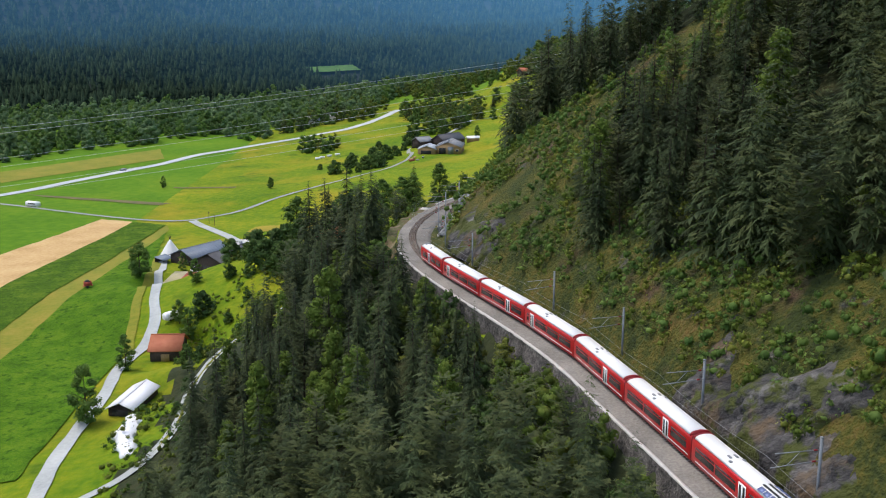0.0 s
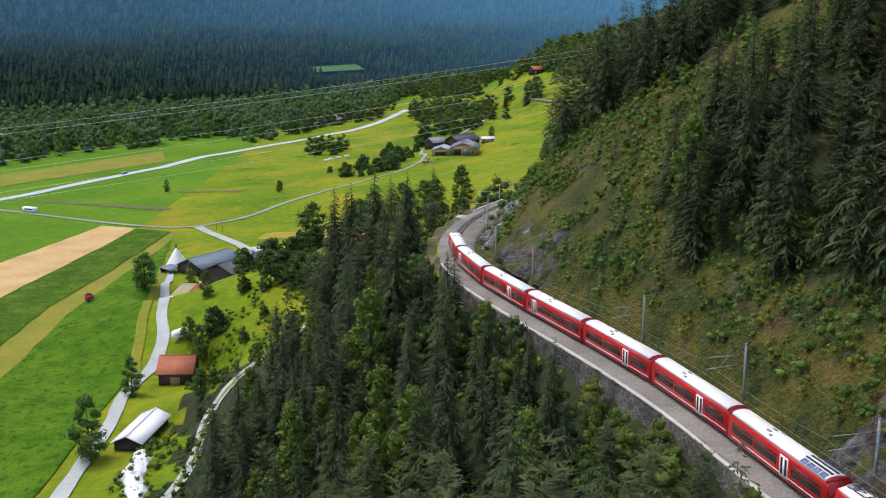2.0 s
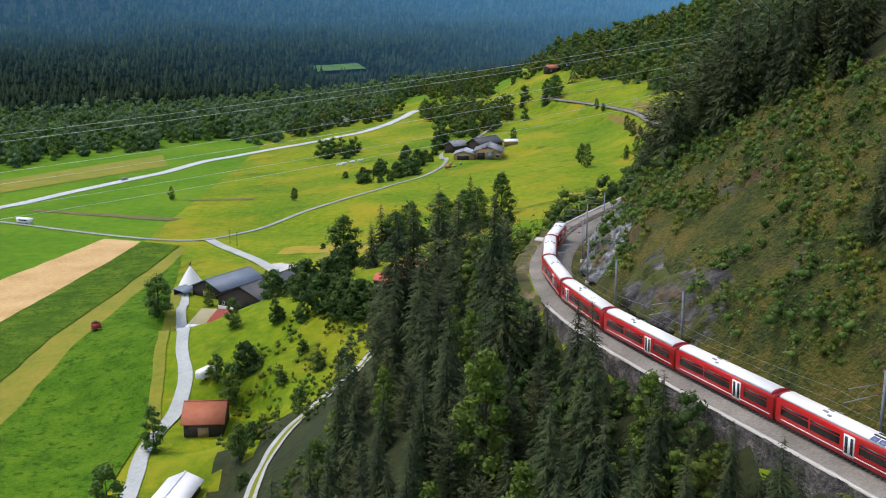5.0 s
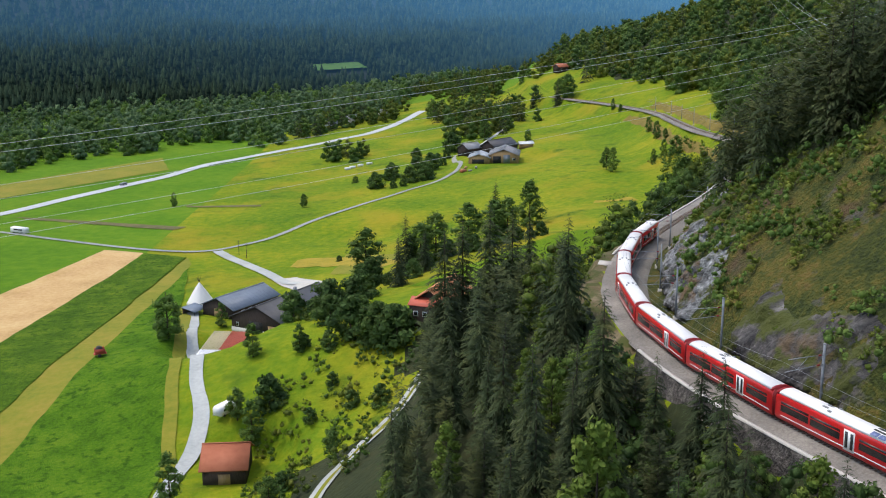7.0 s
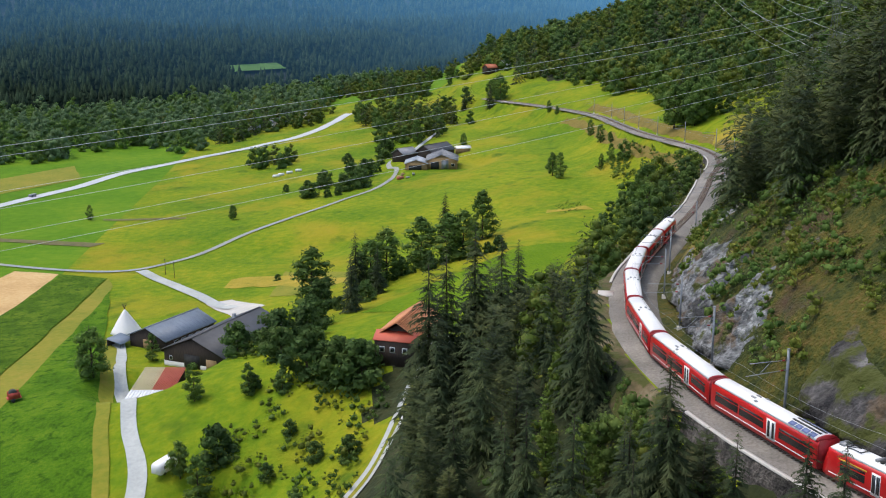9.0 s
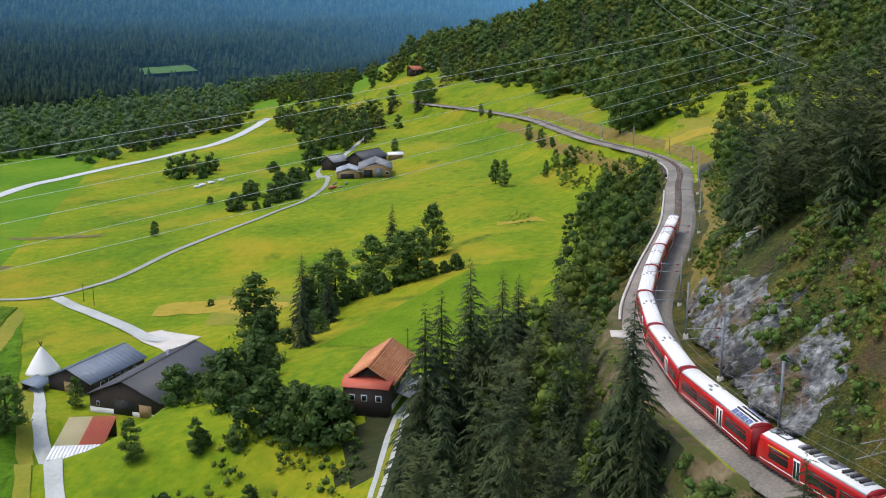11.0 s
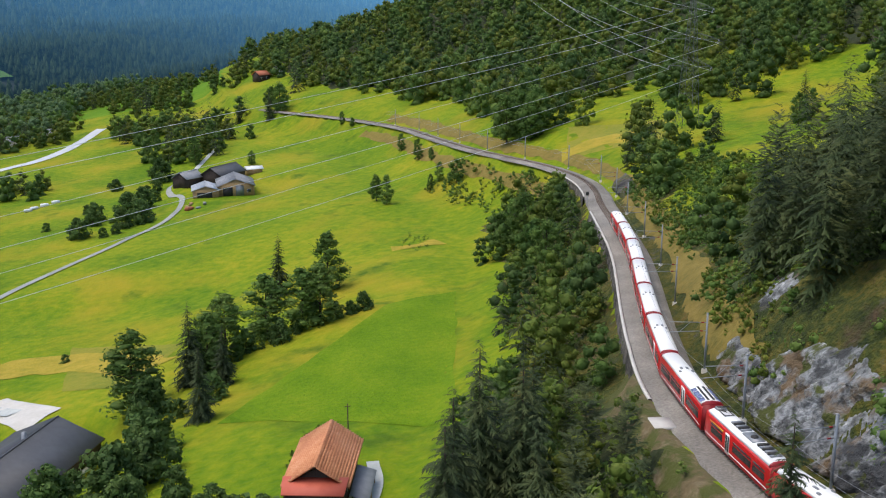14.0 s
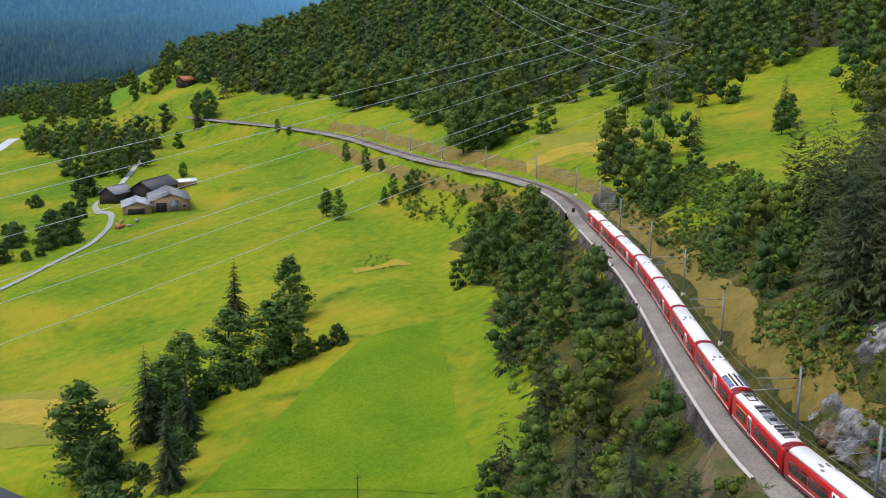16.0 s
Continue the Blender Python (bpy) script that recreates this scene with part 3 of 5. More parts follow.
def rock_face(y0, y1, top, seed, mat, label, proud=1.0, low=0.0):
    """Dipping rock slabs beside the line, from y0 to y1, that break out of the hillside in uneven ledges."""
    s0, s1 = np.interp([y0, y1], TR[:, 1], TS)
    ns, nh = int((s1 - s0) / 0.4), int(top / 0.36)
    s = np.linspace(s0, s1, ns + 1)
    v = np.linspace(0, 1, nh + 1)
    S, Vv = np.meshgrid(s, v, indexing="ij")
    u = (S - s0) / (s1 - s0)
    Hh = low + top * Vv
    ty = track(S)[1]
    slope = np.interp(Hh, [0, 0.2, 3, 10, 17, 34], [6.0, 6.0, 7.6, 12.5, 20, 40]) + 1.6 * ramp(ty, 222, 234) * (1 - ramp(ty, 288, 302))
    dip = S * 0.75 + Hh * 0.62 + 0.8 * vnoise(S, Hh, 4, seed)
    saw = lambda q, k: (q / k) % 1.0
    slabs = 0.75 * saw(dip, 3.1) + 0.4 * saw(dip + 0.7 * vnoise(S, Hh, 2, seed + 5), 1.15) + 0.5 * np.round(2 * vnoise(S + Hh, Hh - S, 3.4, seed + 4)) / 2
    rough = 0.9 * vnoise(S, Hh, 6, seed + 1) + 0.45 * vnoise(S, Hh, 1.9, seed + 2) + 0.22 * vnoise(S, Hh, 0.8, seed + 3)
    fade = np.minimum(1, np.sin(math.pi * u) * 2.2) * (1 - ramp(Vv + 0.4 * vnoise(S, Hh, 6, seed + 6), 0.5, 0.85)) * ramp(Hh - low, -0.6, 0.8)
    D = slope - (proud * (0.55 + slabs + 0.7 * rough)) * fade + (1 - fade) * 1.6
    x, y, z, h = track(S, np.maximum(D, 5.4))
    P = np.stack([x, y, rail_z(ty) - 0.7 + Hh], -1)
    i = np.arange((ns + 1) * (nh + 1)).reshape(ns + 1, nh + 1)
    q = np.stack([i[:-1, :-1], i[1:, :-1], i[1:, 1:], i[:-1, 1:]], -1).reshape(-1, 4)
    return tagged(new("rock_face", mesh_of("rock_face", P.reshape(-1, 3), q, mat)), label, "rock", kind="structure")


rock_face(228, 303, 15.5, 101, ROCK, "pale blue-grey rock slabs in the railway cutting", 1.15)
rock_face(190, 222, 14, 111, DARKROCK, "dark grey rock outcrop above the railway", 0.85, 1.0)
rock_face(84, 126, 14, 121, DARKROCK, "brownish grey rock outcrop beside the line", 1.2)
rock_face(428, 452, 4.5, 131, DARKROCK, "low grey rock beside the bend", 0.7)


# ---------- trees ----------
RNG = np.random.RandomState(7)


def spruce_mesh(seed, h=20.0, levels=26, arms=10, spread=0.2, bare=0.06, feathers=7, pine=False):
    """Crown of drooping boughs, each a ragged feather of needle sprays; returns verts and triangles."""
    r = np.random.RandomState(seed)
    vs = []
    for i in range(levels):
        f = bare + (1 - bare) * (i / (levels - 0.5)) ** 0.95
        if pine:
            reach = h * spread * math.sin(math.pi * (0.16 + 0.8 * (f - bare) / (1 - bare))) ** 0.7
        else:
            reach = h * spread * (1 - f) ** 0.8 + 0.3
        n = max(4, int(arms * (0.45 + 0.55 * (1 - f)) + r.rand()))
        a0 = r.rand() * 6.28
        for k in range(n):
            a = a0 + 6.283 * (k + 0.7 * (r.rand() - 0.5)) / n
            L = reach * (0.5 + 0.65 * r.rand())
            z0 = h * f + (r.rand() - 0.5) * h / levels * 1.3
            droop = (0.42 if not pine else -0.15) * L * (0.5 + r.rand())
            ca, sa = math.cos(a), math.sin(a)

            def spine(u, off=0.0, dz=0.0):
                rad = L * u
                return (ca * rad - sa * off, sa * rad + ca * off, z0 - droop * u * u + 0.15 * L * u + dz)

            step = 0.86 / feathers
            for j in range(feathers):
                u = 0.12 + step * j
                for e in (-1, 1):
                    w = L * (0.3 * (1 - u) + 0.1) * (0.5 + 0.9 * r.rand())
                    vs += [spine(u), spine(u + step * 1.05), spine(u + step * (1.2 + r.rand()), e * w, -0.5 * w * (0.2 + r.rand()))]
            vs += [spine(0.6, -0.04 * L), spine(0.6, 0.04 * L), spine(1.06, 0, -0.05 * L)]
    v = np.array(vs)
    return v, np.arange(len(v)).reshape(-1, 3)


BALL = bmesh.new()
bmesh.ops.create_icosphere(BALL, subdivisions=1, radius=1.0)
BALL_V = np.array([v.co[:] for v in BALL.verts])
BALL_F = np.array([[v.index for v in f.verts] for f in BALL.faces])
BALL.free()


def leafy_mesh(seed, h=12.0, wide=0.32, clumps=16, leaves=60, size=0.55, low=0.22, weep=0.0, solid=0.6, lump=1.0):
    """Full crown of leaf sprays round uneven leafy clumps."""
    r = np.random.RandomState(seed)
    cs = []
    for i in range(clumps):
        u = (i + 0.5) / clumps
        a, f = i * 2.4 + 0.9 * r.rand(), low + (1 - low) * u
        env = math.sin(math.pi * min(1, 0.24 + 0.7 * u)) ** 0.8
        rad = h * wide * env * (0.3 + 0.42 * r.rand()) * (0.5 if u > 0.9 else 1)
        cs.append((rad * math.cos(a), rad * math.sin(a), h * (f - 0.07), h * wide * lump * (0.22 + 0.2 * r.rand()) * (1.15 - 0.45 * u)))
    vs, fs, k = [], [], 0
    for x, y, z, rr in cs:
        core = BALL_V * rr * solid * (0.75 + 0.5 * r.rand(len(BALL_V), 1)) * (1, 1, 0.85) + (x, y, z)
        core[:, 2] = np.maximum(core[:, 2], 0.02 * h)
        vs.append(core)
        fs.append(BALL_F + k)
        k += len(core)
        d = r.randn(leaves, 3)
        d /= np.linalg.norm(d, axis=1)[:, None]
        d[:, 2] = d[:, 2] * 0.8 + 0.15
        c = np.array([x, y, z]) + d * rr * (0.6 + 0.55 * r.rand(leaves, 1))
        c[:, 2] -= weep * r.rand(leaves) * rr
        t = r.randn(leaves, 3)
        nrm = d + 0.42 * r.randn(leaves, 3)
        t -= nrm * ((t * nrm).sum(1) / (nrm * nrm).sum(1))[:, None]
        t /= np.linalg.norm(t, axis=1)[:, None]
        b = np.cross(nrm, t)
        b /= np.linalg.norm(b, axis=1)[:, None]
        s = size * (0.6 + 0.8 * r.rand(leaves, 1))
        vs.append(np.stack([c - t * s, c - b * s * 0.6, c + t * s, c + b * s * 0.6], 1).reshape(-1, 3))
        fs.append((np.array([(0, 1, 2), (0, 2, 3)])[None] + 4 * np.arange(leaves)[:, None, None]).reshape(-1, 3) + k)
        k += 4 * leaves
    return np.vstack(vs), np.vstack(fs)


def trunk_kit(h, r0, limbs=0, seed=0, lean=0.0):
    k, r = Kit(), random.Random(seed)
    k.rod((0, 0, -1.2), (0, 0, h * 0.45), r0, r0 * 0.62, 7)
    k.rod((0, 0, h * 0.45), (lean, 0, h * 0.95), r0 * 0.62, r0 * 0.12, 6)
    for i in range(limbs):
        a, z = i * 2.4 + r.random(), h * (0.25 + 0.45 * i / max(1, limbs))
        L = h * (0.16 + 0.1 * r.random())
        k.rod((0, 0, z), (L * math.cos(a), L * math.sin(a), z + L * 0.8), r0 * 0.4, r0 * 0.1, 5)
    return k


def tree_thing(name, label, category, group, crown, leafmat, kit, place):
    root = thing(name, place, label, category, group)
    part("trunk", kit, BARK, root)
    ob = new("crown", mesh_of("crown", crown[0], crown[1], leafmat))
    ob.parent = root
    return root


def place_tree(x, y, scale, turn, sink=0.2, lean=0.0, z=None):
    return Matrix.Translation((x, y, (ground(x, y) if z is None else z) - sink)) @ Euler((lean, lean * 0.6, turn)).to_matrix().to_4x4() @ Matrix.Scale(scale, 4)


def scatter_mesh(name, templates, spots, mats, label, category, trunks=None):
    """One object for what nobody could count. spots: rows of x, y, z, scale, turn, template."""
    V, F, I, k = [], [], [], 0
    spots = np.asarray(spots, float)
    for ti, (tv, tf) in enumerate(templates):
        sel = spots[spots[:, 5] == ti]
        if not len(sel):
            continue
        c, s = np.cos(sel[:, 4])[:, None], np.sin(sel[:, 4])[:, None]
        stretch = sel[:, 6][:, None] if sel.shape[1] > 6 else 1.0
        x = (tv[:, 0] * c - tv[:, 1] * s) * sel[:, 3][:, None] + sel[:, 0][:, None]
        y = (tv[:, 0] * s + tv[:, 1] * c) * sel[:, 3][:, None] + sel[:, 1][:, None]
        z = tv[:, 2][None] * sel[:, 3][:, None] * stretch + sel[:, 2][:, None]
        V.append(np.stack([x, y, z], -1).reshape(-1, 3))
        F.append((tf[None] + (k + len(tv) * np.arange(len(sel)))[:, None, None]).reshape(-1, 3))
        I.append(np.full(len(tf) * len(sel), ti if isinstance(mats, list) and len(mats) > 1 else 0))
        k += len(tv) * len(sel)
    return tagged(new(name, mesh_of(name, np.vstack(V), np.vstack(F), mats, np.concatenate(I))), label, category, kind="stuff")


def spots_in(n, x0, x1, y0, y1, keep, gap, seed):
    """Random places at least about gap apart for which keep(x, y, d, ty) holds."""
    r = np.random.RandomState(seed)
    x, y = x0 + (x1 - x0) * r.rand(n), y0 + (y1 - y0) * r.rand(n)
    d, ty = rim(x, y)
    ok = keep(x, y, d, ty)
    x, y, d = x[ok], y[ok], d[ok]
    taken, out = {}, []
    for i in range(len(x)):
        cell = (int(x[i] // gap), int(y[i] // gap))
        near = [p for a in (-1, 0, 1) for b in (-1, 0, 1) for p in taken.get((cell[0] + a, cell[1] + b), ())]
        if all((p[0] - x[i]) ** 2 + (p[1] - y[i]) ** 2 > gap * gap for p in near):
            taken.setdefault(cell, []).append((x[i], y[i]))
            out.append((x[i], y[i]))
    return np.array(out)


# template trees
SPR = [spruce_mesh(1, 20, 34, 10, 0.18, 0.06, 5), spruce_mesh(2, 20, 32, 10, 0.2, 0.04, 5), spruce_mesh(3, 20, 34, 9, 0.165, 0.1, 5)]
PIN = [spruce_mesh(11, 18, 22, 11, 0.17, 0.2, 5, True), spruce_mesh(12, 18, 21, 11, 0.18, 0.28, 5, True)]
MIDSPR = [spruce_mesh(13, 20, 25, 8, 0.175, 0.05, 4), spruce_mesh(14, 20, 23, 8, 0.195, 0.06, 4), spruce_mesh(15, 18, 19, 8, 0.17, 0.22, 5, True)]
DEEPSPR = [spruce_mesh(16, 20, 18, 6, 0.17, 0.3, 2), spruce_mesh(17, 20, 17, 6, 0.18, 0.3, 2), spruce_mesh(18, 18, 14, 7, 0.18, 0.3, 2, True)]
BRD = [leafy_mesh(21, 11, 0.32, 22, 80, 0.24), leafy_mesh(22, 12, 0.27, 24, 76, 0.24, 0.15), leafy_mesh(23, 9, 0.42, 21, 80, 0.23, 0.18)]
MIDBRD = [leafy_mesh(24, 11, 0.37, 12, 38, 0.36, 0.05, 0, 0.7, 1.3), leafy_mesh(25, 11, 0.41, 12, 38, 0.36, 0.05, 0, 0.7, 1.3)]
SHB = [leafy_mesh(31, 2.0, 0.9, 4, 20, 0.2, 0.0, 0, 0.6, 1.25), leafy_mesh(32, 2.4, 0.75, 4, 20, 0.2, 0.0, 0, 0.6, 1.25)]
LOWSPR = [spruce_mesh(41, 20, 11, 7, 0.22, 0.05, 2), spruce_mesh(42, 20, 11, 7, 0.2, 0.08, 2)]
LOWBRD = [leafy_mesh(q, hh, wd0, 8, 22, 0.62, 0.04, 0, 0.72, 1.5) for q, hh, wd0 in ((51, 11, 0.46), (52, 12, 0.4), (53, 12, 0.44), (54, 11, 0.4))]

conifer_roots = []
for i, cr in enumerate(SPR):
    conifer_roots.append(tree_thing("spruce_tree", "tall dark green spruce on the steep slope", "tree", "conifers on the slope", cr, SPRUCE, trunk_kit(20, 0.28), Matrix.Translation((0, 0, -900))))
for i, cr in enumerate(PIN):
    conifer_roots.append(tree_thing("pine_tree", "dark pine with a ragged crown on the steep slope", "tree", "conifers on the slope", cr, PINE, trunk_kit(17, 0.25, 5, i), Matrix.Translation((0, 0, -900))))
broad_roots = []
for i, cr in enumerate(BRD):
    broad_roots.append(tree_thing("broadleaf_tree", "leafy green broadleaf tree", "tree", "broadleaf trees", cr, LEAF, trunk_kit(10, 0.2, 5, i), Matrix.Translation((0, 0, -900))))
lime_root = tree_thing("birch_tree", "light yellow-green young birch among conifers", "tree", "birches", leafy_mesh(61, 12, 0.22, 24, 100, 0.2, 0.2), LIME, trunk_kit(11, 0.14, 4, 9), Matrix.Translation((0, 0, -900)))


class Planter:
    """Sets the first of each template itself and copies of it after."""

    def __init__(self):
        self.used = set()

    def put(self, root, m):
        if root.name in self.used:
            return copy_thing(root, m)
        self.used.add(root.name)
        root.matrix_basis = m
        return root


PL = Planter()
rr = random.Random(5)

# wood on the slope below the railway
low = spots_in(6500, -75, 30, 60, 330, lambda x, y, d, ty: (d < -9) & (d > -66) & (ty < 285) & ~((x < -51) & (y > 150)) & ~((x < -47) & (y > 195)) & ~((x < -25) & (y > 262)) & ~((x < -40) & (y > 245)) & (np.hypot(x + 36, y - 315) > 19) & ~((d > -10.5) & (ty > 222)) & (np.hypot(x + 18.2, y - 206) > 4) & (np.hypot(x + 22.8, y - 278.8) > 4), 4.3, 1)
# wood on the hillside above it, with an open grassy strip
high = spots_in(14000, 0, 190, 70, 420, lambda x, y, d, ty: (d < 125) & (d > wood_edge(ty) + 3 * vnoise(x, y, 12, 66)) & ~((d > 52) & (ty > 385)) & ~((ty > 330) & (d < 30)) & ~glade(x, y), 4.0, 2)
allc = [(x, y, 0) for x, y in low] + [(x, y, 1) for x, y in high]
order = sorted(range(len(allc)), key=lambda i: abs(allc[i][1] - 195) + 0.6 * abs(allc[i][0] - 5))
far_sp = []
for n, i in enumerate(order):
    x, y, up = allc[i]
    k = rr.randrange(5) if up else rr.choice((0, 1, 2, 0, 1, 2, 3, 4))
    sc = (rr.uniform(0.8, 1.45) if not up else rr.uniform(0.75, 1.35))
    d1 = rim([x], [y])[0][0]
    if not up:
        sc *= (0.5 + 0.5 * min(1, (-d1 - 4) / 18)) * (0.8 if y > 215 else 1.0)
    if n < 262:
        if not up and y > 258 and rr.random() < 0.65:
            PL.put(rr.choice((lime_root, broad_roots[0], broad_roots[1])), place_tree(x, y, min(sc, 1.0) * 1.05, rr.random() * 6))
        elif rr.random() < (0.16 if not up else 0.05):
            PL.put(lime_root, place_tree(x, y, sc * 1.15, rr.random() * 6))
        else:
            PL.put(conifer_roots[k], place_tree(x, y, sc, rr.random() * 6, 0.3, rr.uniform(-0.03, 0.03)))
    else:
        far_sp.append((x, y, ground(x, y) - 0.3, sc, rr.random() * 6, rr.randrange(3)))
deep = np.array([rim([p[0]], [p[1]])[0][0] > 52 for p in far_sp])
far_sp = np.array(far_sp)
scatter_mesh("slope_forest", MIDSPR, far_sp[~deep], [SPRUCE, SPRUCE, PINE], "dense dark conifer wood on the steep hillside", "forest")
scatter_mesh("upper_forest", DEEPSPR, far_sp[deep], [SPRUCE, SPRUCE, PINE], "dark conifer wood high on the hillside", "forest")

# shrubs on the slopes beside the line
def shrubs(name, spots, label, lo, hi, seed, mats=None):
    q = random.Random(seed)
    zz = height(spots[:, 0], spots[:, 1])
    rows = [(x, y, z - 0.2, q.uniform(lo, hi), q.random() * 6, q.randrange(2)) for (x, y), z in zip(spots, zz)]
    return scatter_mesh(name, SHB, rows, mats or [BUSH, LEAF], label, "shrubs")


shrubs("hillside_shrubs", spots_in(26000, -5, 110, 70, 430, lambda x, y, d, ty: (d > 8.5) & (d < 66) & (vnoise(x, y, 9, 77) + 0.6 * vnoise(x, y, 4, 76) + 0.35 * ramp(d, 10, 30) > -0.25) & (d < wood_edge(ty) + 12), 1.5, 3), "low green shrubs on the dry hillside", 0.4, 1.5, 1)
shrubs("embankment_shrubs", spots_in(5200, -40, 100, 90, 560, lambda x, y, d, ty: (d < -6) & (d > -25) & ~((ty > 232) & (ty < 298) & (d > -15)) & (vnoise(x, y, 8, 72) > -0.35), 2.5, 4), "green thicket below the retaining wall", 0.5, 1.7, 2, [LEAF, BUSH])
shrubs("cutting_shrubs", spots_in(1500, -30, 60, 210, 310, lambda x, y, d, ty: (d < -6.5) & (d > -17) & (ty > 224) & (ty < 300) & (vnoise(x, y, 7, 74) - 0.4 * (1 - ramp(-d, 7, 10)) > -0.5), 1.6, 8), "low dark shrubs on the slope below the bend", 0.45, 1.5, 8, [LEAF, BUSH])
shrubs("wood_edge_shrubs", spots_in(1500, -75, -20, 180, 345, lambda x, y, d, ty: (d < -44) & (d > -96) & (vnoise(x, y, 12, 78) > -0.1 + 0.5 * ramp(-d, 60, 80)) & ((d > -70) | (y > 248)) & (np.hypot(x + 36, y - 315) > 13) & (x > -84), 2.6, 5), "green shrubs at the edge of the wood", 0.5, 1.6, 3, [LEAF, BUSH])

thick = spots_in(1800, -30, 90, 262, 480, lambda x, y, d, ty: (d < -8) & (d > -25 - 9 * vnoise(x, y, 22, 73)) & ~((ty < 300) & (d > -14)), 5.2, 14)
wallside = spots_in(1500, -20, 50, 75, 232, lambda x, y, d, ty: (d < -6.2) & (d > -15) & (ty < 228), 3.4, 19)
thick = np.vstack([thick, wallside])
tz = height(thick[:, 0], thick[:, 1])
scatter_mesh("embankment_thicket", MIDBRD + MIDBRD + LOWSPR[:1], [(x, y, z - 0.3, (rr.uniform(0.45, 1.3) if y > 232 else rr.uniform(0.35, 0.8)) * (1 if k < 4 else 0.7), rr.random() * 6, k) for (x, y), z in zip(thick, tz) for k in [rr.choice((0, 1, 2, 3, 0, 3, 2, 4))]], [LEAF, BUSH, OAK, LIME, SPRUCE], "dense green thicket of young trees below the railway", "thicket")
shrubs("meadow_tussocks", spots_in(900, 20, 60, 455, 510, lambda x, y, d, ty: (((x - 36) * 0.96 - (y - 483) * 0.27) / 5) ** 2 + (((x - 36) * 0.27 + (y - 483) * 0.96) / 17) ** 2 < 1 + vnoise(x, y, 5, 79), 1.6, 15), "rough dark tussocks in a meadow hollow", 0.2, 0.5, 6, [LEAF, LEAF])

# mountain wood over the valley
def cone_mesh(seed):
    r = np.random.RandomState(seed)
    vs, fs = [], []
    for z0, z1, rad in ((0.5, 10, 4.6), (5.5, 14, 3.5), (10, 19, 2.2)):
        b = len(vs)
        for i in range(5):
            a = 6.283 * i / 5 + r.rand()*0.6
            q = rad * (0.7 + 0.6 * r.rand())
            vs.append((q * math.cos(a), q * math.sin(a), z0 + 1.5 * r.rand()))
        vs.append((0, 0, z1))
        fs += [(b + i, b + (i + 1) % 5, b + 5) for i in range(5)]
    return np.array(vs), np.array(fs)


CON = [cone_mesh(1), cone_mesh(2)]
r = np.random.RandomState(9)
mx_, my_ = [], []
for n, lo_, hi_ in ((15000, 0, 200), (12000, 180, 560), (17000, 540, 1700)):
    a, b = r.rand(n) * 2700 - 400, lo_ + (hi_ - lo_) * r.rand(n)
    mx_.append(-419 + 0.736 * a - 0.677 * b), my_.append(963 + 0.677 * a + 0.736 * b)
mx_, my_ = np.concatenate(mx_), np.concatenate(my_)
md, _ = rim(mx_, my_)
clear = (np.abs((mx_ + 147) * 0.736 + (my_ - 1350) * 0.677) < 44) & (np.abs(-(mx_ + 147) * 0.677 + (my_ - 1350) * 0.736 + 14) < 26)
ok = (mountain(mx_, my_) > 4) & (md < -80) & ~clear
mx_, my_ = mx_[ok], my_[ok]
mz = height(mx_, my_)
dist = np.hypot(mx_, my_)
rows = np.stack([mx_, my_, mz - 0.5, (0.55 + 0.65 * r.rand(len(mx_)) ** 1.5) * np.clip(dist / 1300, 1.0, 1.9), r.rand(len(mx_)) * 6, r.randint(0, 2, len(mx_))], 1)
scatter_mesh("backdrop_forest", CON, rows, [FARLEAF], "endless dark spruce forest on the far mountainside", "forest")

# hill wood beyond the railway
def hill_ok(x, y, d, ty):
    n = vnoise(x, y, 40, 81)
    return ((ty > 330) & (ty < 440) & (d > 13) & (d < 50 + 8 * n)) | ((ty > 385) & (ty <= 440) & (d > 125 + 12 * n)) | ((ty > 440) & (ty <= 570) & (d > 78 + 14 * n)) | ((ty > 438) & (ty < 475) & (d > 12) & (d < 42) & (n > -0.2)) | ((ty > 570) & (d > 30 + 14 * n)) | ((ty > 530) & (ty <= 575) & (d > 12) & (d < 34))


hill = spots_in(15000, 30, 640, 320, 1250, lambda x, y, d, ty: hill_ok(x, y, d, ty) & ~glade(x, y) & (d < 270) & ((d < 60) | (y < 620) | (np.random.RandomState(3).rand(len(x)) < 0.75)), 8.4, 6)
hz = height(hill[:, 0], hill[:, 1])
rows_near, rows_far = [], []
for (x, y), z in zip(hill, hz):
    k = rr.choice((0, 2, 3, 2, 3, 4, 5, 4))
    row = (x, y, z - 0.4, rr.uniform(0.75, 1.8) if k > 1 else rr.uniform(0.65, 1.2), rr.random() * 6, k)
    if y < 440 and x < 130:
        row = row[:3] + (row[3] * 0.72,) + row[4:]
    (rows_near if y < 600 and x < 260 else rows_far).append(row)
scatter_mesh("hill_wood", MIDSPR[:2] + MIDBRD + MIDBRD, rows_near, [SPRUCE, PINE, LEAF, BUSH, OAK, LIME], "mixed wood of broadleaf trees and spruces beside the railway", "forest")
scatter_mesh("hill_forest", LOWSPR + LOWBRD, rows_far, [SPRUCE, PINE, LEAF, BUSH, OAK, LIME], "mixed wood of spruces and broadleaf trees on the hill", "forest")
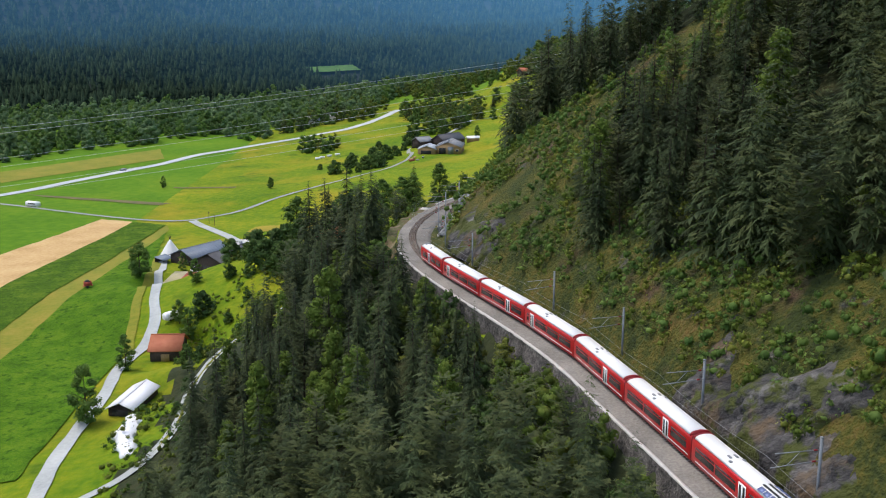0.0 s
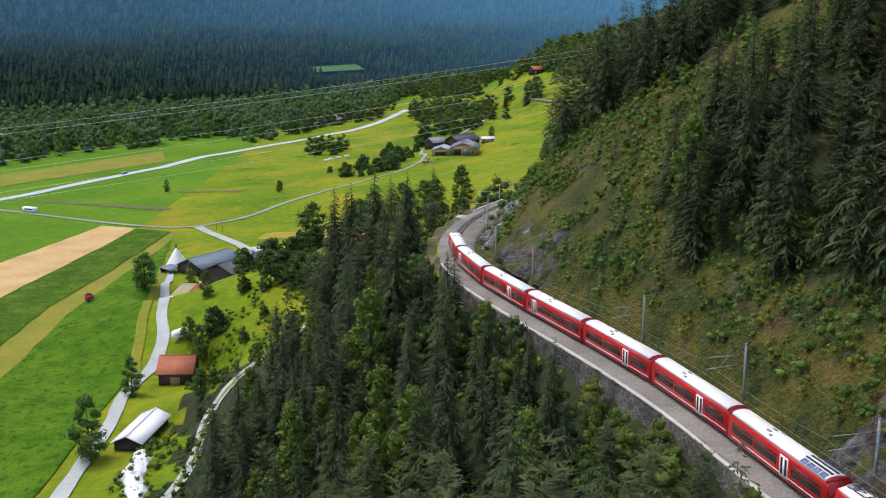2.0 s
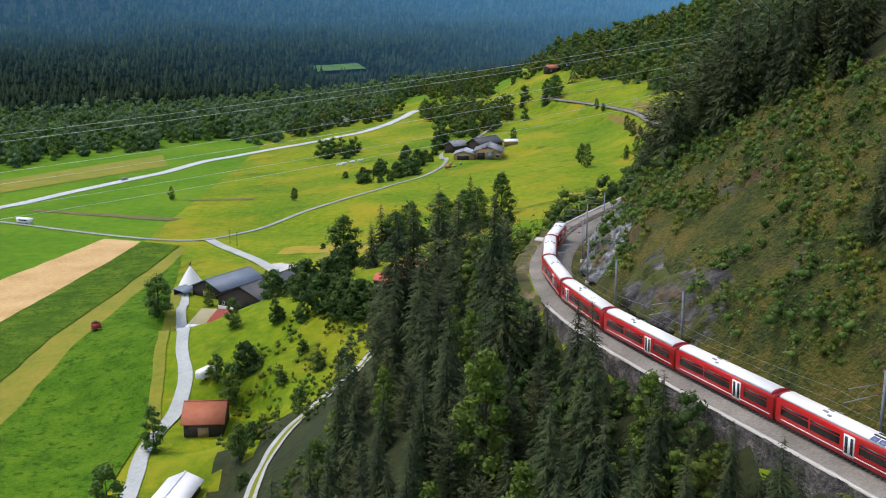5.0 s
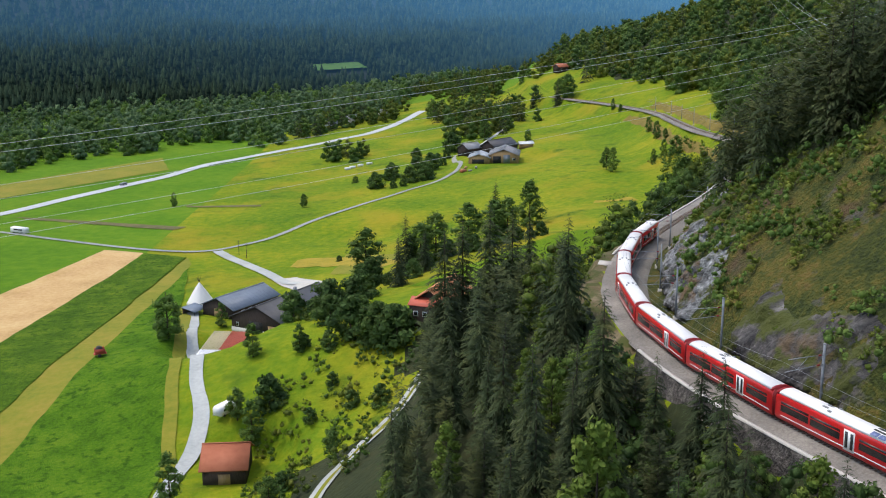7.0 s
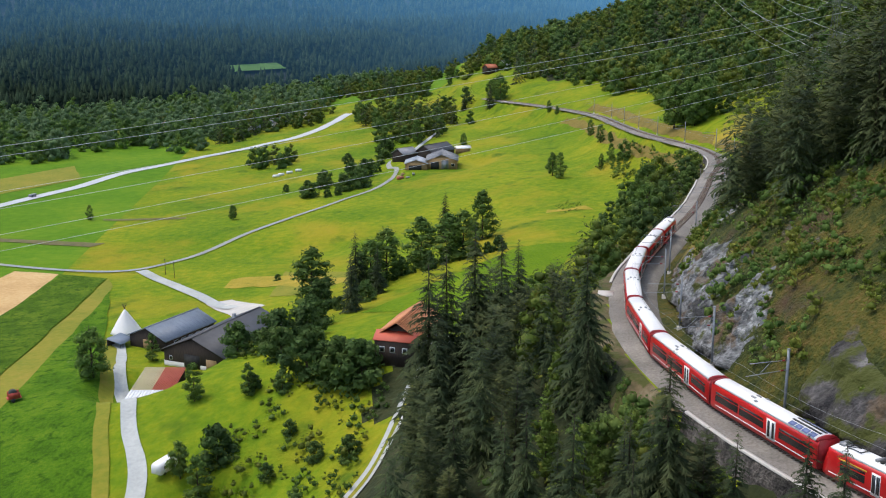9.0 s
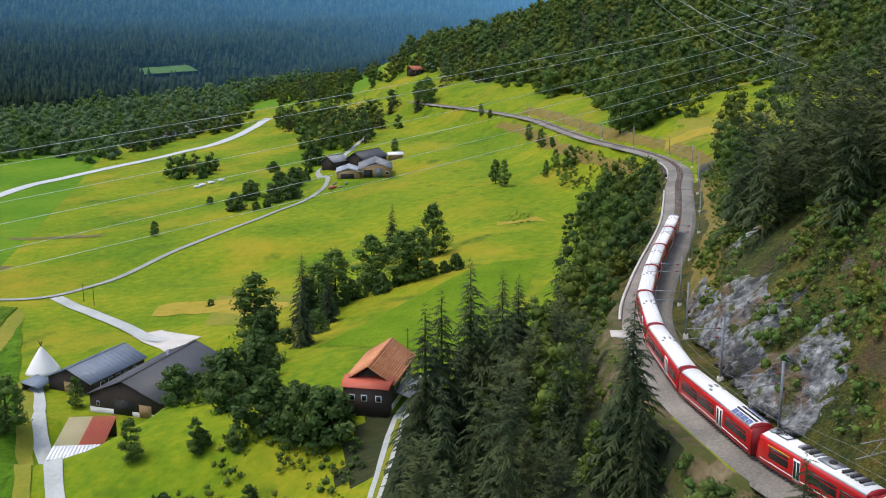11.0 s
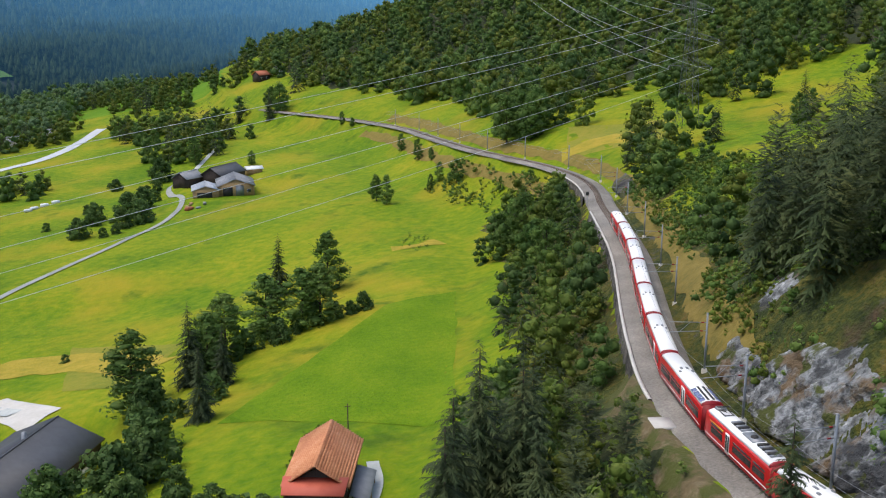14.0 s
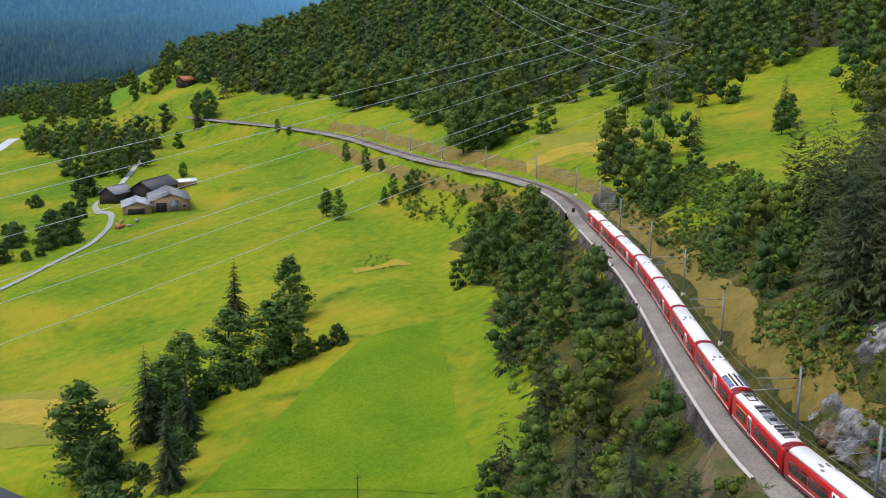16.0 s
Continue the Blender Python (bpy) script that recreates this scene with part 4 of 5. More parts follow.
ridge = spots_in(3000, -140, 190, 700, 1250, lambda x, y, d, ty: ((d < -32) & (d > -190) & (vnoise(x, y, 45, 83) + ramp(y, 690, 800) * 0.7 - 0.55 > 0)) | ((ty > 850) & (np.abs(d + 25) < 60) & (vnoise(x, y, 35, 84) > 0.2) & (np.hypot(x - 80, y - 930) > 40)), 6.5, 16)
rz = height(ridge[:, 0], ridge[:, 1])
scatter_mesh("ridge_trees", LOWBRD[:2] + LOWSPR[:1], [(x, y, z - 0.4, rr.uniform(0.7, 1.3), rr.random() * 6, rr.choice((0, 1, 0, 1, 2))) for (x, y), z in zip(ridge, rz)], [LEAF, BUSH, SPRUCE], "dark trees on the far edge of the meadow", "forest")

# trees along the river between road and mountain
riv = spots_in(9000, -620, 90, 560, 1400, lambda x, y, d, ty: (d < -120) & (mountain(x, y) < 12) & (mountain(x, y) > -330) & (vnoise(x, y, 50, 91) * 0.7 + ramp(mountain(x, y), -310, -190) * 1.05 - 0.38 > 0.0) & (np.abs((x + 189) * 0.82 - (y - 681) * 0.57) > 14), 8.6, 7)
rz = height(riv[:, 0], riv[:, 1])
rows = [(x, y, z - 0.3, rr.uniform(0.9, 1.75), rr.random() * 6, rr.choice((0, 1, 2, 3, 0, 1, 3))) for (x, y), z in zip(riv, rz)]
scatter_mesh("river_trees", LOWBRD, rows, [HAZYLEAF, HAZYLEAF, OAK, LEAF], "trees along the river in the valley, grey-green with distance haze", "forest")


# ---------- the train ----------
def section(w, top, bottom=0.45):
    """Half-rounded car section, as (y, z), anticlockwise seen from the front."""
    h = w / 2
    return [(-h + 0.12, bottom), (h - 0.12, bottom), (h, bottom + 0.35), (h, 2.2), (h - 0.05, 2.95), (h - 0.16, top - 0.42)]


def car_shell(length, nose=0.0):
    """Red body without its roof: sides and ends; local x runs forward."""
    k = Kit()
    half = length / 2 - 0.25
    out = [(1.2, 0.45), (1.325, 0.85), (1.325, 2.3), (1.28, 2.95), (1.18, 3.32)]
    ring = lambda x, s=1.0, dz=0.0: [(x, y * s, z) for y, z in out] + [(x, -y * s, z) for y, z in out[::-1]]
    if nose:
        tip = [(half - 0.0 - 0.35 * nose * max(0, (z - 1.4)) , y * 0.82, z) for y, z in out]
        tip = tip + [(x, -y, z) for x, y, z in tip[::-1]]
        k.loft([ring(-half), ring(half - 1.6), ring(half - 0.7, 0.96), tip])
    else:
        k.loft([ring(-half), ring(half)])
    return k


def car_roof(length, nose=0.0):
    k = Kit()
    half = length / 2 - 0.32
    prof = [(1.2, 3.3), (1.05, 3.52), (0.75, 3.68), (0.35, 3.76), (0, 3.78), (-0.35, 3.76), (-0.75, 3.68), (-1.05, 3.52), (-1.2, 3.3)]
    ring = lambda x, s=1.0, dz=0.0: [(x, y * s, z + dz * (z - 3.3)) for y, z in prof]
    if nose:
        k.loft([ring(-half), ring(half - 1.7), ring(half - 0.9, 0.93, -0.25), ring(half - 0.6, 0.85, -0.8)])
    else:
        k.loft([ring(-half), ring(half)])
    return k


def panes(root, side, spans, z0, z1, mat=GLASS, name="window", label=""):
    for a, b in spans:
        lo, hi = (1.318, 1.345) if side > 0 else (-1.345, -1.318)
        k = Kit()
        k.loft([[(a, lo, z0), (b, lo, z0), (b, hi, z0), (a, hi, z0)], [(a, lo, z1), (b, lo, z1), (b, hi - side * 0.03, z1), (a, hi - side * 0.03, z1)]])
        part(name, k, mat, root, label)


def door(root, x, side, wide=1.5):
    k = Kit()
    o0, o1 = (1.315, 1.352) if side > 0 else (-1.352, -1.315)
    k.box(x - wide / 2, o0, 0.75, x + wide / 2, o1, 2.95)
    dr = part("door", k, WHITE, root, "light grey sliding door")
    for e in (-1, 1):
        g = Kit()
        g.box(x + e * wide * 0.25 - 0.2, side * 1.353 - 0.008, 1.0, x + e * wide * 0.25 + 0.2, side * 1.353 + 0.008, 2.75)
        part("pane", g, GLASS, dr)


def bogie(root, x):
    k = Kit()
    k.box(x - 1.3, -1.0, 0.35, x + 1.3, 1.0, 0.55, 0.1)
    b = part("bogie", k, DARKM, root)
    for dx in (-0.9, 0.9):
        w = Kit()
        for y in (-0.55, 0.45):
            w.rod((x + dx, y, 0.37), (x + dx, y + 0.1, 0.37), 0.37, n=12)
        part("wheelset", w, DARKM, b)


def rail_car(length, nose=0, doors=(3.2,), roof_panels=False, power=False, first=False):
    root = thing("rail_car", pose(0, 0, 0), "red railway coach with white roof and dark windows", "train car", "cars of the train")
    half = length / 2
    part("body", car_shell(length, nose), RED, root)
    part("roof", car_roof(length, nose), ROOFW, root, "white painted roof", smooth=False)
    if power:
        spans = [(half - 5.6, half - 2.6), (-half + 1.2, -half + 3.8), (-half + 4.2, half - 8.2)]
        doors = (half - 6.9,)
    else:
        cut = sorted(doors)
        edges, spans = [-half + 1.0] + [v for c in cut for v in (c - 1.2, c + 1.2)] + [half - (2.2 if nose else 1.0)], []
        for a, b in zip(edges[::2], edges[1::2]):
            n = max(1, round((b - a) / 4.2))
            for i in range(n):
                u0, u1 = a + (b - a) * i / n, a + (b - a) * (i + 1) / n
                if u1 - u0 > 0.8:
                    spans.append((u0 + 0.14, u1 - 0.14))
    for side in (-1, 1):
        panes(root, side, spans, 1.5, 2.6)
        for x in doors:
            door(root, x, side, 1.0 if power else 1.5)
        s = Kit()
        y = side * 1.33
        s.box(-half + 0.6, min(y, y - side * 0.02), 0.92, half - 1.2, max(y, y - side * 0.02) + 0.004 * (side > 0), 1.04)
        part("stripe", s, WHITE, root, "thin white stripe")
    if power:
        for side in (-1, 1):
            k = Kit()
            k.box(half - 5.8, side * 1.322 - 0.01, 2.68, half - 2.4, side * 1.322 + 0.01, 2.8)
            part("stripe", k, YELLOW, root, "yellow first-class stripe")
    for x in (-half + 3.2, half - 3.2):
        bogie(root, x)
    k = Kit()
    k.box(-half + 5.4, -1.05, 0.25, half - 5.4, 1.05, 0.5, 0.15)
    part("underframe", k, DARKM, root)
    # dark ends and gangway
    for e in ((-1,) if nose else (-1, 1)):
        k = Kit()
        x = e * (half - 0.13)
        k.loft([[(x - 0.13, y, z) for y, z in ((1.28, 0.6), (1.28, 2.95), (1.1, 3.5), (-1.1, 3.5), (-1.28, 2.95), (-1.28, 0.6))], [(x + 0.13, y, z) for y, z in ((1.2, 0.7), (1.2, 2.9), (1.0, 3.4), (-1.0, 3.4), (-1.2, 2.9), (-1.2, 0.7))]])
        part("gangway", k, DARKRED, root, "dark red folded gangway")
        k = Kit()
        xx = e * (half - 0.45)
        k.loft([[(x2, y, z) for y, z in ((1.24, 3.26), (1.08, 3.55), (0.76, 3.71), (0, 3.81), (-0.76, 3.71), (-1.08, 3.55), (-1.24, 3.26))] for x2 in (xx - 0.16, xx + 0.16)])
        part("roof_band", k, DARKRED, root, "dark red band round the roof end")
    # roof fittings
    if not power:
        for dx, dy, wx, wy in ((2.6, 0.35, 0.8, 0.28), (2.6, -0.35, 0.8, 0.28), (1.6, 0.75, 0.5, 0.3), (1.6, -0.75, 0.5, 0.3)):
            k = Kit()
            zt = 3.78 - 0.13 * dy * dy
            k.box(dx - wx / 2, dy - wy / 2, zt - 0.05, dx + wx / 2, dy + wy / 2, zt + 0.05, 0.06)
            part("roof_vent", k, GREYM, root, "small grey roof vent")
    if roof_panels:
        for i in range(4):
            for side in (-1, 1):
                k = Kit()
                a = -half + 1.0 + i * 1.05
                k.loft([[(a, side * 0.62, 3.735), (a + 0.9, side * 0.62, 3.735), (a + 0.9, side * 1.16, 3.5), (a, side * 1.16, 3.5)], [(a, side * 0.62, 3.765), (a + 0.9, side * 0.62, 3.765), (a + 0.9, side * 1.18, 3.53), (a, side * 1.18, 3.53)]])
                part("roof_window", k, BLUEGLASS, root, "bluish glass skylight in the roof")
        for y in (-0.3, 0.3):
            k = Kit()
            k.box(-half + 0.9, y - 0.12, 3.74, -half + 5.3, y + 0.12, 3.82)
            part("roof_grille", k, DARKM, root, "long dark roof grille")
    if nose:
        k = Kit()
        xf = half - 0.25
        k.loft([[(xf - 0.28, y, 1.75) for y in (-1.0, 1.0)] + [(xf - 0.2, y, 1.75) for y in (1.0, -1.0)], [(xf - 0.78, y, 2.95) for y in (-0.93, 0.93)] + [(xf - 0.68, y, 2.95) for y in (0.93, -0.93)]])
        part("windscreen", k, GLASS, root, "sloping dark windscreen")
        k = Kit()
        k.box(half - 2.3, -0.55, 3.7, half - 1.5, 0.55, 3.95, 0.12)
        part("roof_unit", k, GREYM, root, "grey air-conditioning unit")
        for y in (-0.75, 0.75):
            k = Kit()
            k.rod((xf - 0.15, y, 1.2), (xf + 0.02, y, 1.2), 0.13, n=10)
            part("headlight", k, WHITE, root, "round headlight")
        k = Kit()
        k.box(xf - 0.1, -0.15, 0.75, xf + 0.3, 0.15, 1.0, 0.05)
        part("coupler", k, DARKM, root)
    if power:
        for x0, n in ((half - 8.5, 5), (-half + 1.5, 6)):
            for i in range(n):
                k = Kit()
                k.box(x0 + i * 0.55, -0.6, 3.76, x0 + i * 0.55 + 0.35, 0.6, 3.92 + 0.05 * (i % 2), 0.05)
                part("brake_resistor", k, DARKM if i % 2 else GREYM, root, "dark roof resistor grid")
        k = Kit()
        k.rod((-half + 6.4, 0, 3.75), (-half + 6.4, 0, 3.95), 0.4, n=12)
        part("roof_fan", k, DARKM, root, "round dark roof fan")
        k = Kit()
        k.box(-half + 5.3, -0.7, 3.74, half - 8.9, 0.7, 3.84, 0.1)
        part("roof_box", k, GREYM, root, "flat grey roof box")
        pan = Kit()
        x = half - 3.4
        for y in (-0.5, 0.5):
            pan.rod((x - 0.9, y, 3.85), (x + 0.9, y, 3.85), 0.05, n=5)
            pan.rod((x + 0.9, y, 3.88), (x - 0.7, y * 0.6, 4.2), 0.04, n=5)
            pan.rod((x - 0.7, y * 0.6, 4.2), (x + 0.6, y, 4.5 if first else 4.32), 0.035, n=5)
        for dx in (0.5, 0.75):
            pan.rod((x + dx, -0.75, 4.5 if first else 4.32), (x + dx, 0.75, 4.5 if first else 4.32), 0.04, n=5)
        for dx in (-0.8, 0.8):
            pan.rod((x + dx, -0.55, 3.85), (x + dx, 0.55, 3.85), 0.05, n=5)
        part("pantograph", pan, DARKM, root, "dark pantograph on the roof")
    return root


YELLOW = material("yellow_stripe", [(0.7, 0.5, 0.05), (0.75, 0.55, 0.07)], 2, 0.5)
BLUEGLASS = material("skylight_glass", [(0.12, 0.15, 0.3), (0.2, 0.24, 0.42)], 1.0, 0.1, spec=0.6)
FIRST_GAP, SPEED = 259.3, 13.88
CARS = [(16.2, dict(nose=1, doors=(1.0,)), 1)] + [(19.0, dict(doors=((2.6,) if i not in (0, 2) else (4.6,))), -1) for i in range(5)] + [(19.0, dict(doors=(-2.0,), roof_panels=True), 1)]
CARS += [(16.7, dict(nose=1, power=True), 1), (16.0, dict(doors=(-2.0,)), 1), (16.7, dict(nose=1, power=True), -1)]
CARS[1:6] = [(19.0, dict(doors=(a,)), 1) for a in (6.2, -3.0, 6.2, -3.0, -3.0)]
train, at = [], 16.2
for length, how, way in CARS:
    train.append((rail_car(length, **how), at - length / 2, length, way))
    at -= length


def motions():
    for car, middle, length, way in train:
        rows = []
        for i in range(33):
            t = 0.5 * i
            s = FIRST_GAP + SPEED * t + middle
            a, b = track(s - 0.33 * length), track(s + 0.33 * length)
            dx, dy, dz = b[0] - a[0], b[1] - a[1], b[2] - a[2]
            tilt = math.degrees(math.atan2(dz, math.hypot(dx, dy)))
            head = math.degrees(math.atan2(dy, dx))
            m = pose((a[0] + b[0]) / 2, (a[1] + b[1]) / 2, (a[2] + b[2]) / 2, 0, -tilt, head)
            rows.append((t, m if way > 0 else m @ pose(0, 0, 0, 0, 0, 180)))
        walk(car, rows)


# ---------- farm buildings ----------
DARKWOOD = material("dark_weathered_wood", [(0.03, 0.022, 0.018), (0.065, 0.048, 0.038)], 0.5, 0.9, bump=0.03, stretch=((4, 4, 0.4), (0, 0, 0)))
TANWOOD = material("tan_wood", [(0.3, 0.19, 0.09), (0.42, 0.28, 0.14)], 0.6, 0.85, stretch=((4, 4, 0.5), (0, 0, 0)))
CHARCOAL = material("charcoal_roof_sheet", [(0.045, 0.047, 0.052), (0.075, 0.078, 0.085)], 1.5, 0.6, big=8)
BLUEROOF = material("blue_grey_roof_sheet", [(0.12, 0.15, 0.19), (0.19, 0.23, 0.28)], 1.2, 0.5, big=7)
PALEROOF = material("pale_grey_sheet_roof", [(0.3, 0.33, 0.36), (0.42, 0.45, 0.48)], 1.2, 0.6, big=5)
GREYROOF = material("grey_fibre_roof", [(0.17, 0.18, 0.19), (0.28, 0.29, 0.3)], 1.2, 0.8, big=9)
TERRA = material("terracotta_tiles", [(0.36, 0.13, 0.06), (0.52, 0.22, 0.1), (0.62, 0.32, 0.18)], 0.5, 0.85, bump=0.04, big=3)
REDROOF = material("red_sheet_roof", [(0.42, 0.085, 0.05), (0.52, 0.13, 0.08)], 1.2, 0.6, big=6)
RUSTROOF = material("rust_brown_roof", [(0.3, 0.09, 0.045), (0.4, 0.14, 0.07)], 1.5, 0.75, big=6)
BEIGE = material("beige_sheet_roof", [(0.5, 0.44, 0.24), (0.6, 0.53, 0.33)], 1.0, 0.7, big=4)
TARP = material("white_tarpaulin", [(0.72, 0.73, 0.74), (0.82, 0.83, 0.84)], 0.8, 0.45, bump=0.08, big=3)
CANVAS = material("white_canvas", [(0.74, 0.72, 0.68), (0.82, 0.8, 0.77)], 1.0, 0.8, big=3)
PLASTER = material("pale_plaster", [(0.6, 0.58, 0.53), (0.7, 0.68, 0.64)], 1.0, 0.9, big=4)
REDPAINT = material("faded_red_paint", [(0.4, 0.05, 0.04), (0.5, 0.09, 0.06)], 0.7, 0.6)


def gable(name, x, y, z, length, width, heading, wall, rise, wallmat, roofmat, label, over=0.7, base=0.0, windows=(), doors=(), ribs=0, chimney=None, group="", category="building", half=None):
    """A gabled building; local x along its ridge."""
    root = thing(name, pose(x, y, z, 0, 0, heading), label, category, group)
    L, W = length / 2 - over, width / 2 - over
    for e in (-1, 1):
        k = Kit()
        k.box(-L, e * W - 0.12, -0.8, L, e * W + 0.12, wall - 0.05)
        part("wall", k, wallmat, root)
        k = Kit()
        top = wall + rise * W / (width / 2) - 0.1
        prof = [(-W + 0.125, -0.8), (W - 0.125, -0.8), (W - 0.125, wall - 0.05), (0, top), (-W + 0.125, wall - 0.05)]
        k.loft([[(e * L - 0.12, a, b) for a, b in prof], [(e * L + 0.12, a, b) for a, b in prof]])
        part("gable_wall", k, wallmat, root)
        k = Kit()
        drop = rise * 1.0
        a0, b0, a1, b1 = 0.0, wall + rise, e * width / 2, wall + rise - drop - rise * over / (width / 2)
        x0, x1 = -length / 2, length / 2
        k.loft([[(x0, a0, b0), (x1, a0, b0), (x1, a0, b0 + 0.18), (x0, a0, b0 + 0.18)], [(x0, a1, b1), (x1, a1, b1), (x1, a1, b1 + 0.18), (x0, a1, b1 + 0.18)]])
        slope = part("roof_slope", k, roofmat, root)
        if ribs:
            for i in range(ribs):
                q = x0 + (i + 0.5) * length / ribs
                k = Kit()
                k.loft([[(q - 0.06, a0, b0 + 0.16), (q + 0.06, a0, b0 + 0.16), (q + 0.06, a0, b0 + 0.27), (q - 0.06, a0, b0 + 0.27)], [(q - 0.06, a1, b1 + 0.16), (q + 0.06, a1, b1 + 0.16), (q + 0.06, a1, b1 + 0.27), (q - 0.06, a1, b1 + 0.27)]])
                part("roof_rib", k, roofmat, slope)
    k = Kit()
    k.box(-length / 2, -0.18, wall + rise + 0.12, length / 2, 0.18, wall + rise + 0.24)
    part("ridge_cap", k, roofmat, root)
    if base:
        k = Kit()
        k.box(-L - 0.18, -W - 0.18, -0.9, L + 0.18, W + 0.18, base, 0.1)
        part("plinth", k, PLASTER, root, "pale plastered base")
    for wall_id, u, v, w, h in windows:
        k, fr = Kit(), Kit()
        if wall_id in "lr":
            s = 1 if wall_id == "l" else -1
            fr.box(u - w / 2 - 0.1, s * (W + 0.14) - 0.03, v - 0.1, u + w / 2 + 0.1, s * (W + 0.14) + 0.03, v + h + 0.1)
            k.box(u - w / 2, s * (W + 0.19) - 0.02, v, u + w / 2, s * (W + 0.19) + 0.02, v + h)
        else:
            s = 1 if wall_id == "f" else -1
            fr.box(s * (L + 0.14) - 0.03, u - w / 2 - 0.1, v - 0.1, s * (L + 0.14) + 0.03, u + w / 2 + 0.1, v + h + 0.1)
            k.box(s * (L + 0.19) - 0.02, u - w / 2, v, s * (L + 0.19) + 0.02, u + w / 2, v + h)
        win = part("window", fr, WHITE, root, "white window frame")
        part("pane", k, GLASS, win)
    for wall_id, u, w, h, mat in doors:
        k = Kit()
        if wall_id in "lr":
            s = 1 if wall_id == "l" else -1
            k.box(u - w / 2, s * (W + 0.16) - 0.05, 0, u + w / 2, s * (W + 0.16) + 0.05, h)
        else:
            s = 1 if wall_id == "f" else -1
            k.box(s * (L + 0.16) - 0.05, u - w / 2, 0, s * (L + 0.16) + 0.05, u + w / 2, h)
        part("door", k, mat, root)
    if chimney:
        k = Kit()
        u, v = chimney
        k.box(u - 0.45, v - 0.4, wall, u + 0.45, v + 0.4, wall + rise + 0.9, 0.05)
        part("chimney", k, GREYM, root)
    return root


barn = gable("barn", -80.3, 381.3, 3.0, 31, 20, 60.3, 4.2, 4.0, DARKWOOD, CHARCOAL, "large dark wooden barn with a charcoal gable roof", base=1.1,
             windows=[("b", 7.2, 1.6, 0.7, 0.9)] + [("r", u, 1.4, 1.8, 0.7) for u in (-9, -5, -1, 3, 7, 11)], doors=[("b", 0.5, 5.0, 3.6, DARKM), ("b", -5.5, 3.2, 3.0, TANWOOD)], chimney=(5, 1.2))
gable("barn", -97.1, 395.9, 2.5, 21.5, 14, 57, 3.2, 2.8, DARKWOOD, BLUEROOF, "long wooden stable with a blue-grey sheet roof", windows=[("r", u, 1.2, 1.4, 0.9) for u in (-6, -3, 0, 3, 6)], doors=[("b", 0, 3, 2.6, TANWOOD)], ribs=14)
gable("red_roof_barn", -80.2, 282.5, 1.0, 9.8, 12, 3, 3.4, 3.0, DARKWOOD, RUSTROOF, "wooden barn with a rust-red roof by the lane", doors=[("r", 0, 2.4, 2.2, TANWOOD)])
gable("white_roof_shed", -78.3, 241.5, 1.2, 17, 7.4, 83, 2.9, 1.4, DARKWOOD, TARP, "low dark shed with a white sheeted roof", doors=[("b", 0, 4.2, 2.4, DARKM)])
house = gable("chalet", -35.6, 318.3, 22.7, 16.4, 9.6, 67, 6.0, 2.6, DARKWOOD, TERRA, "dark wooden chalet with an orange terracotta roof", over=1.0, base=1.5,
              windows=[("b", -2.2, 3.6, 0.8, 1.0), ("b", 0.6, 3.6, 0.8, 1.0), ("b", 2.4, 3.6, 0.8, 1.0), ("b", -1.2, 0.5, 1.4, 0.9), ("b", 1.4, 0.5, 1.2, 0.9), ("r", -4, 3.4, 0.8, 1.0), ("r", 0, 3.4, 0.8, 1.0)], doors=[("r", 3.5, 1.4, 2.1, TANWOOD)])
# rows of roof tiles on the chalet
for e in (-1, 1):
    for i in range(13):
        k = Kit()
        u = (i + 0.5) / 13
        yy, zz = e * 4.8 * u, 6.0 + 2.6 - (2.6 + 2.6 * 1.0 / 4.8) * u + 0.18
        wob = 0.02 * math.sin(i * 2.1)
        k.box(-8.22, yy - 0.19, zz - 0.02, 8.22, yy + 0.19, zz + 0.07 + wob)
        part("roof_course", k, TERRA, house)
k = Kit()
k.loft([[(-7.2, -4.6, 6.6), (-7.2, 4.6, 6.6), (-7.2, 4.6, 6.75), (-7.2, -4.6, 6.75)], [(-10.4, -4.3, 5.4), (-10.4, 4.3, 5.4), (-10.4, 4.3, 5.55), (-10.4, -4.3, 5.55)]])
part("porch_roof", k, REDROOF, house, "red sheet-metal porch roof")
k = Kit()
k.box(-10.1, -4.0, -0.6, -7.33, 4.0, 5.35)
pw = part("porch_wall", k, DARKWOOD, house)
for u in (-2.4, 0.2, 2.4):
    f = Kit()
    f.box(-10.16, u - 0.55, 3.0, -10.1, u + 0.55, 4.2)
    w = part("window", f, WHITE, pw, "white window frame")
    g = Kit()
    g.box(-10.2, u - 0.4, 3.15, -10.16, u + 0.4, 4.05)
    part("pane", g, GLASS, w)
k = Kit()
k.loft([[(-6, -4.4, 3.4), (4, -4.4, 3.4), (4, -4.4, 3.52), (-6, -4.4, 3.52)], [(-6, -7.2, 2.5), (4, -7.2, 2.5), (4, -7.2, 2.62), (-6, -7.2, 2.62)]])
part("lean_to_roof", k, GREYROOF, house, "grey sheet lean-to roof")
for x in (-5.6, -1, 3.6):
    k = Kit()
    k.rod((x, -6.9, -0.6), (x, -6.9, 2.6), 0.1)
    part("post", k, TANWOOD, house)

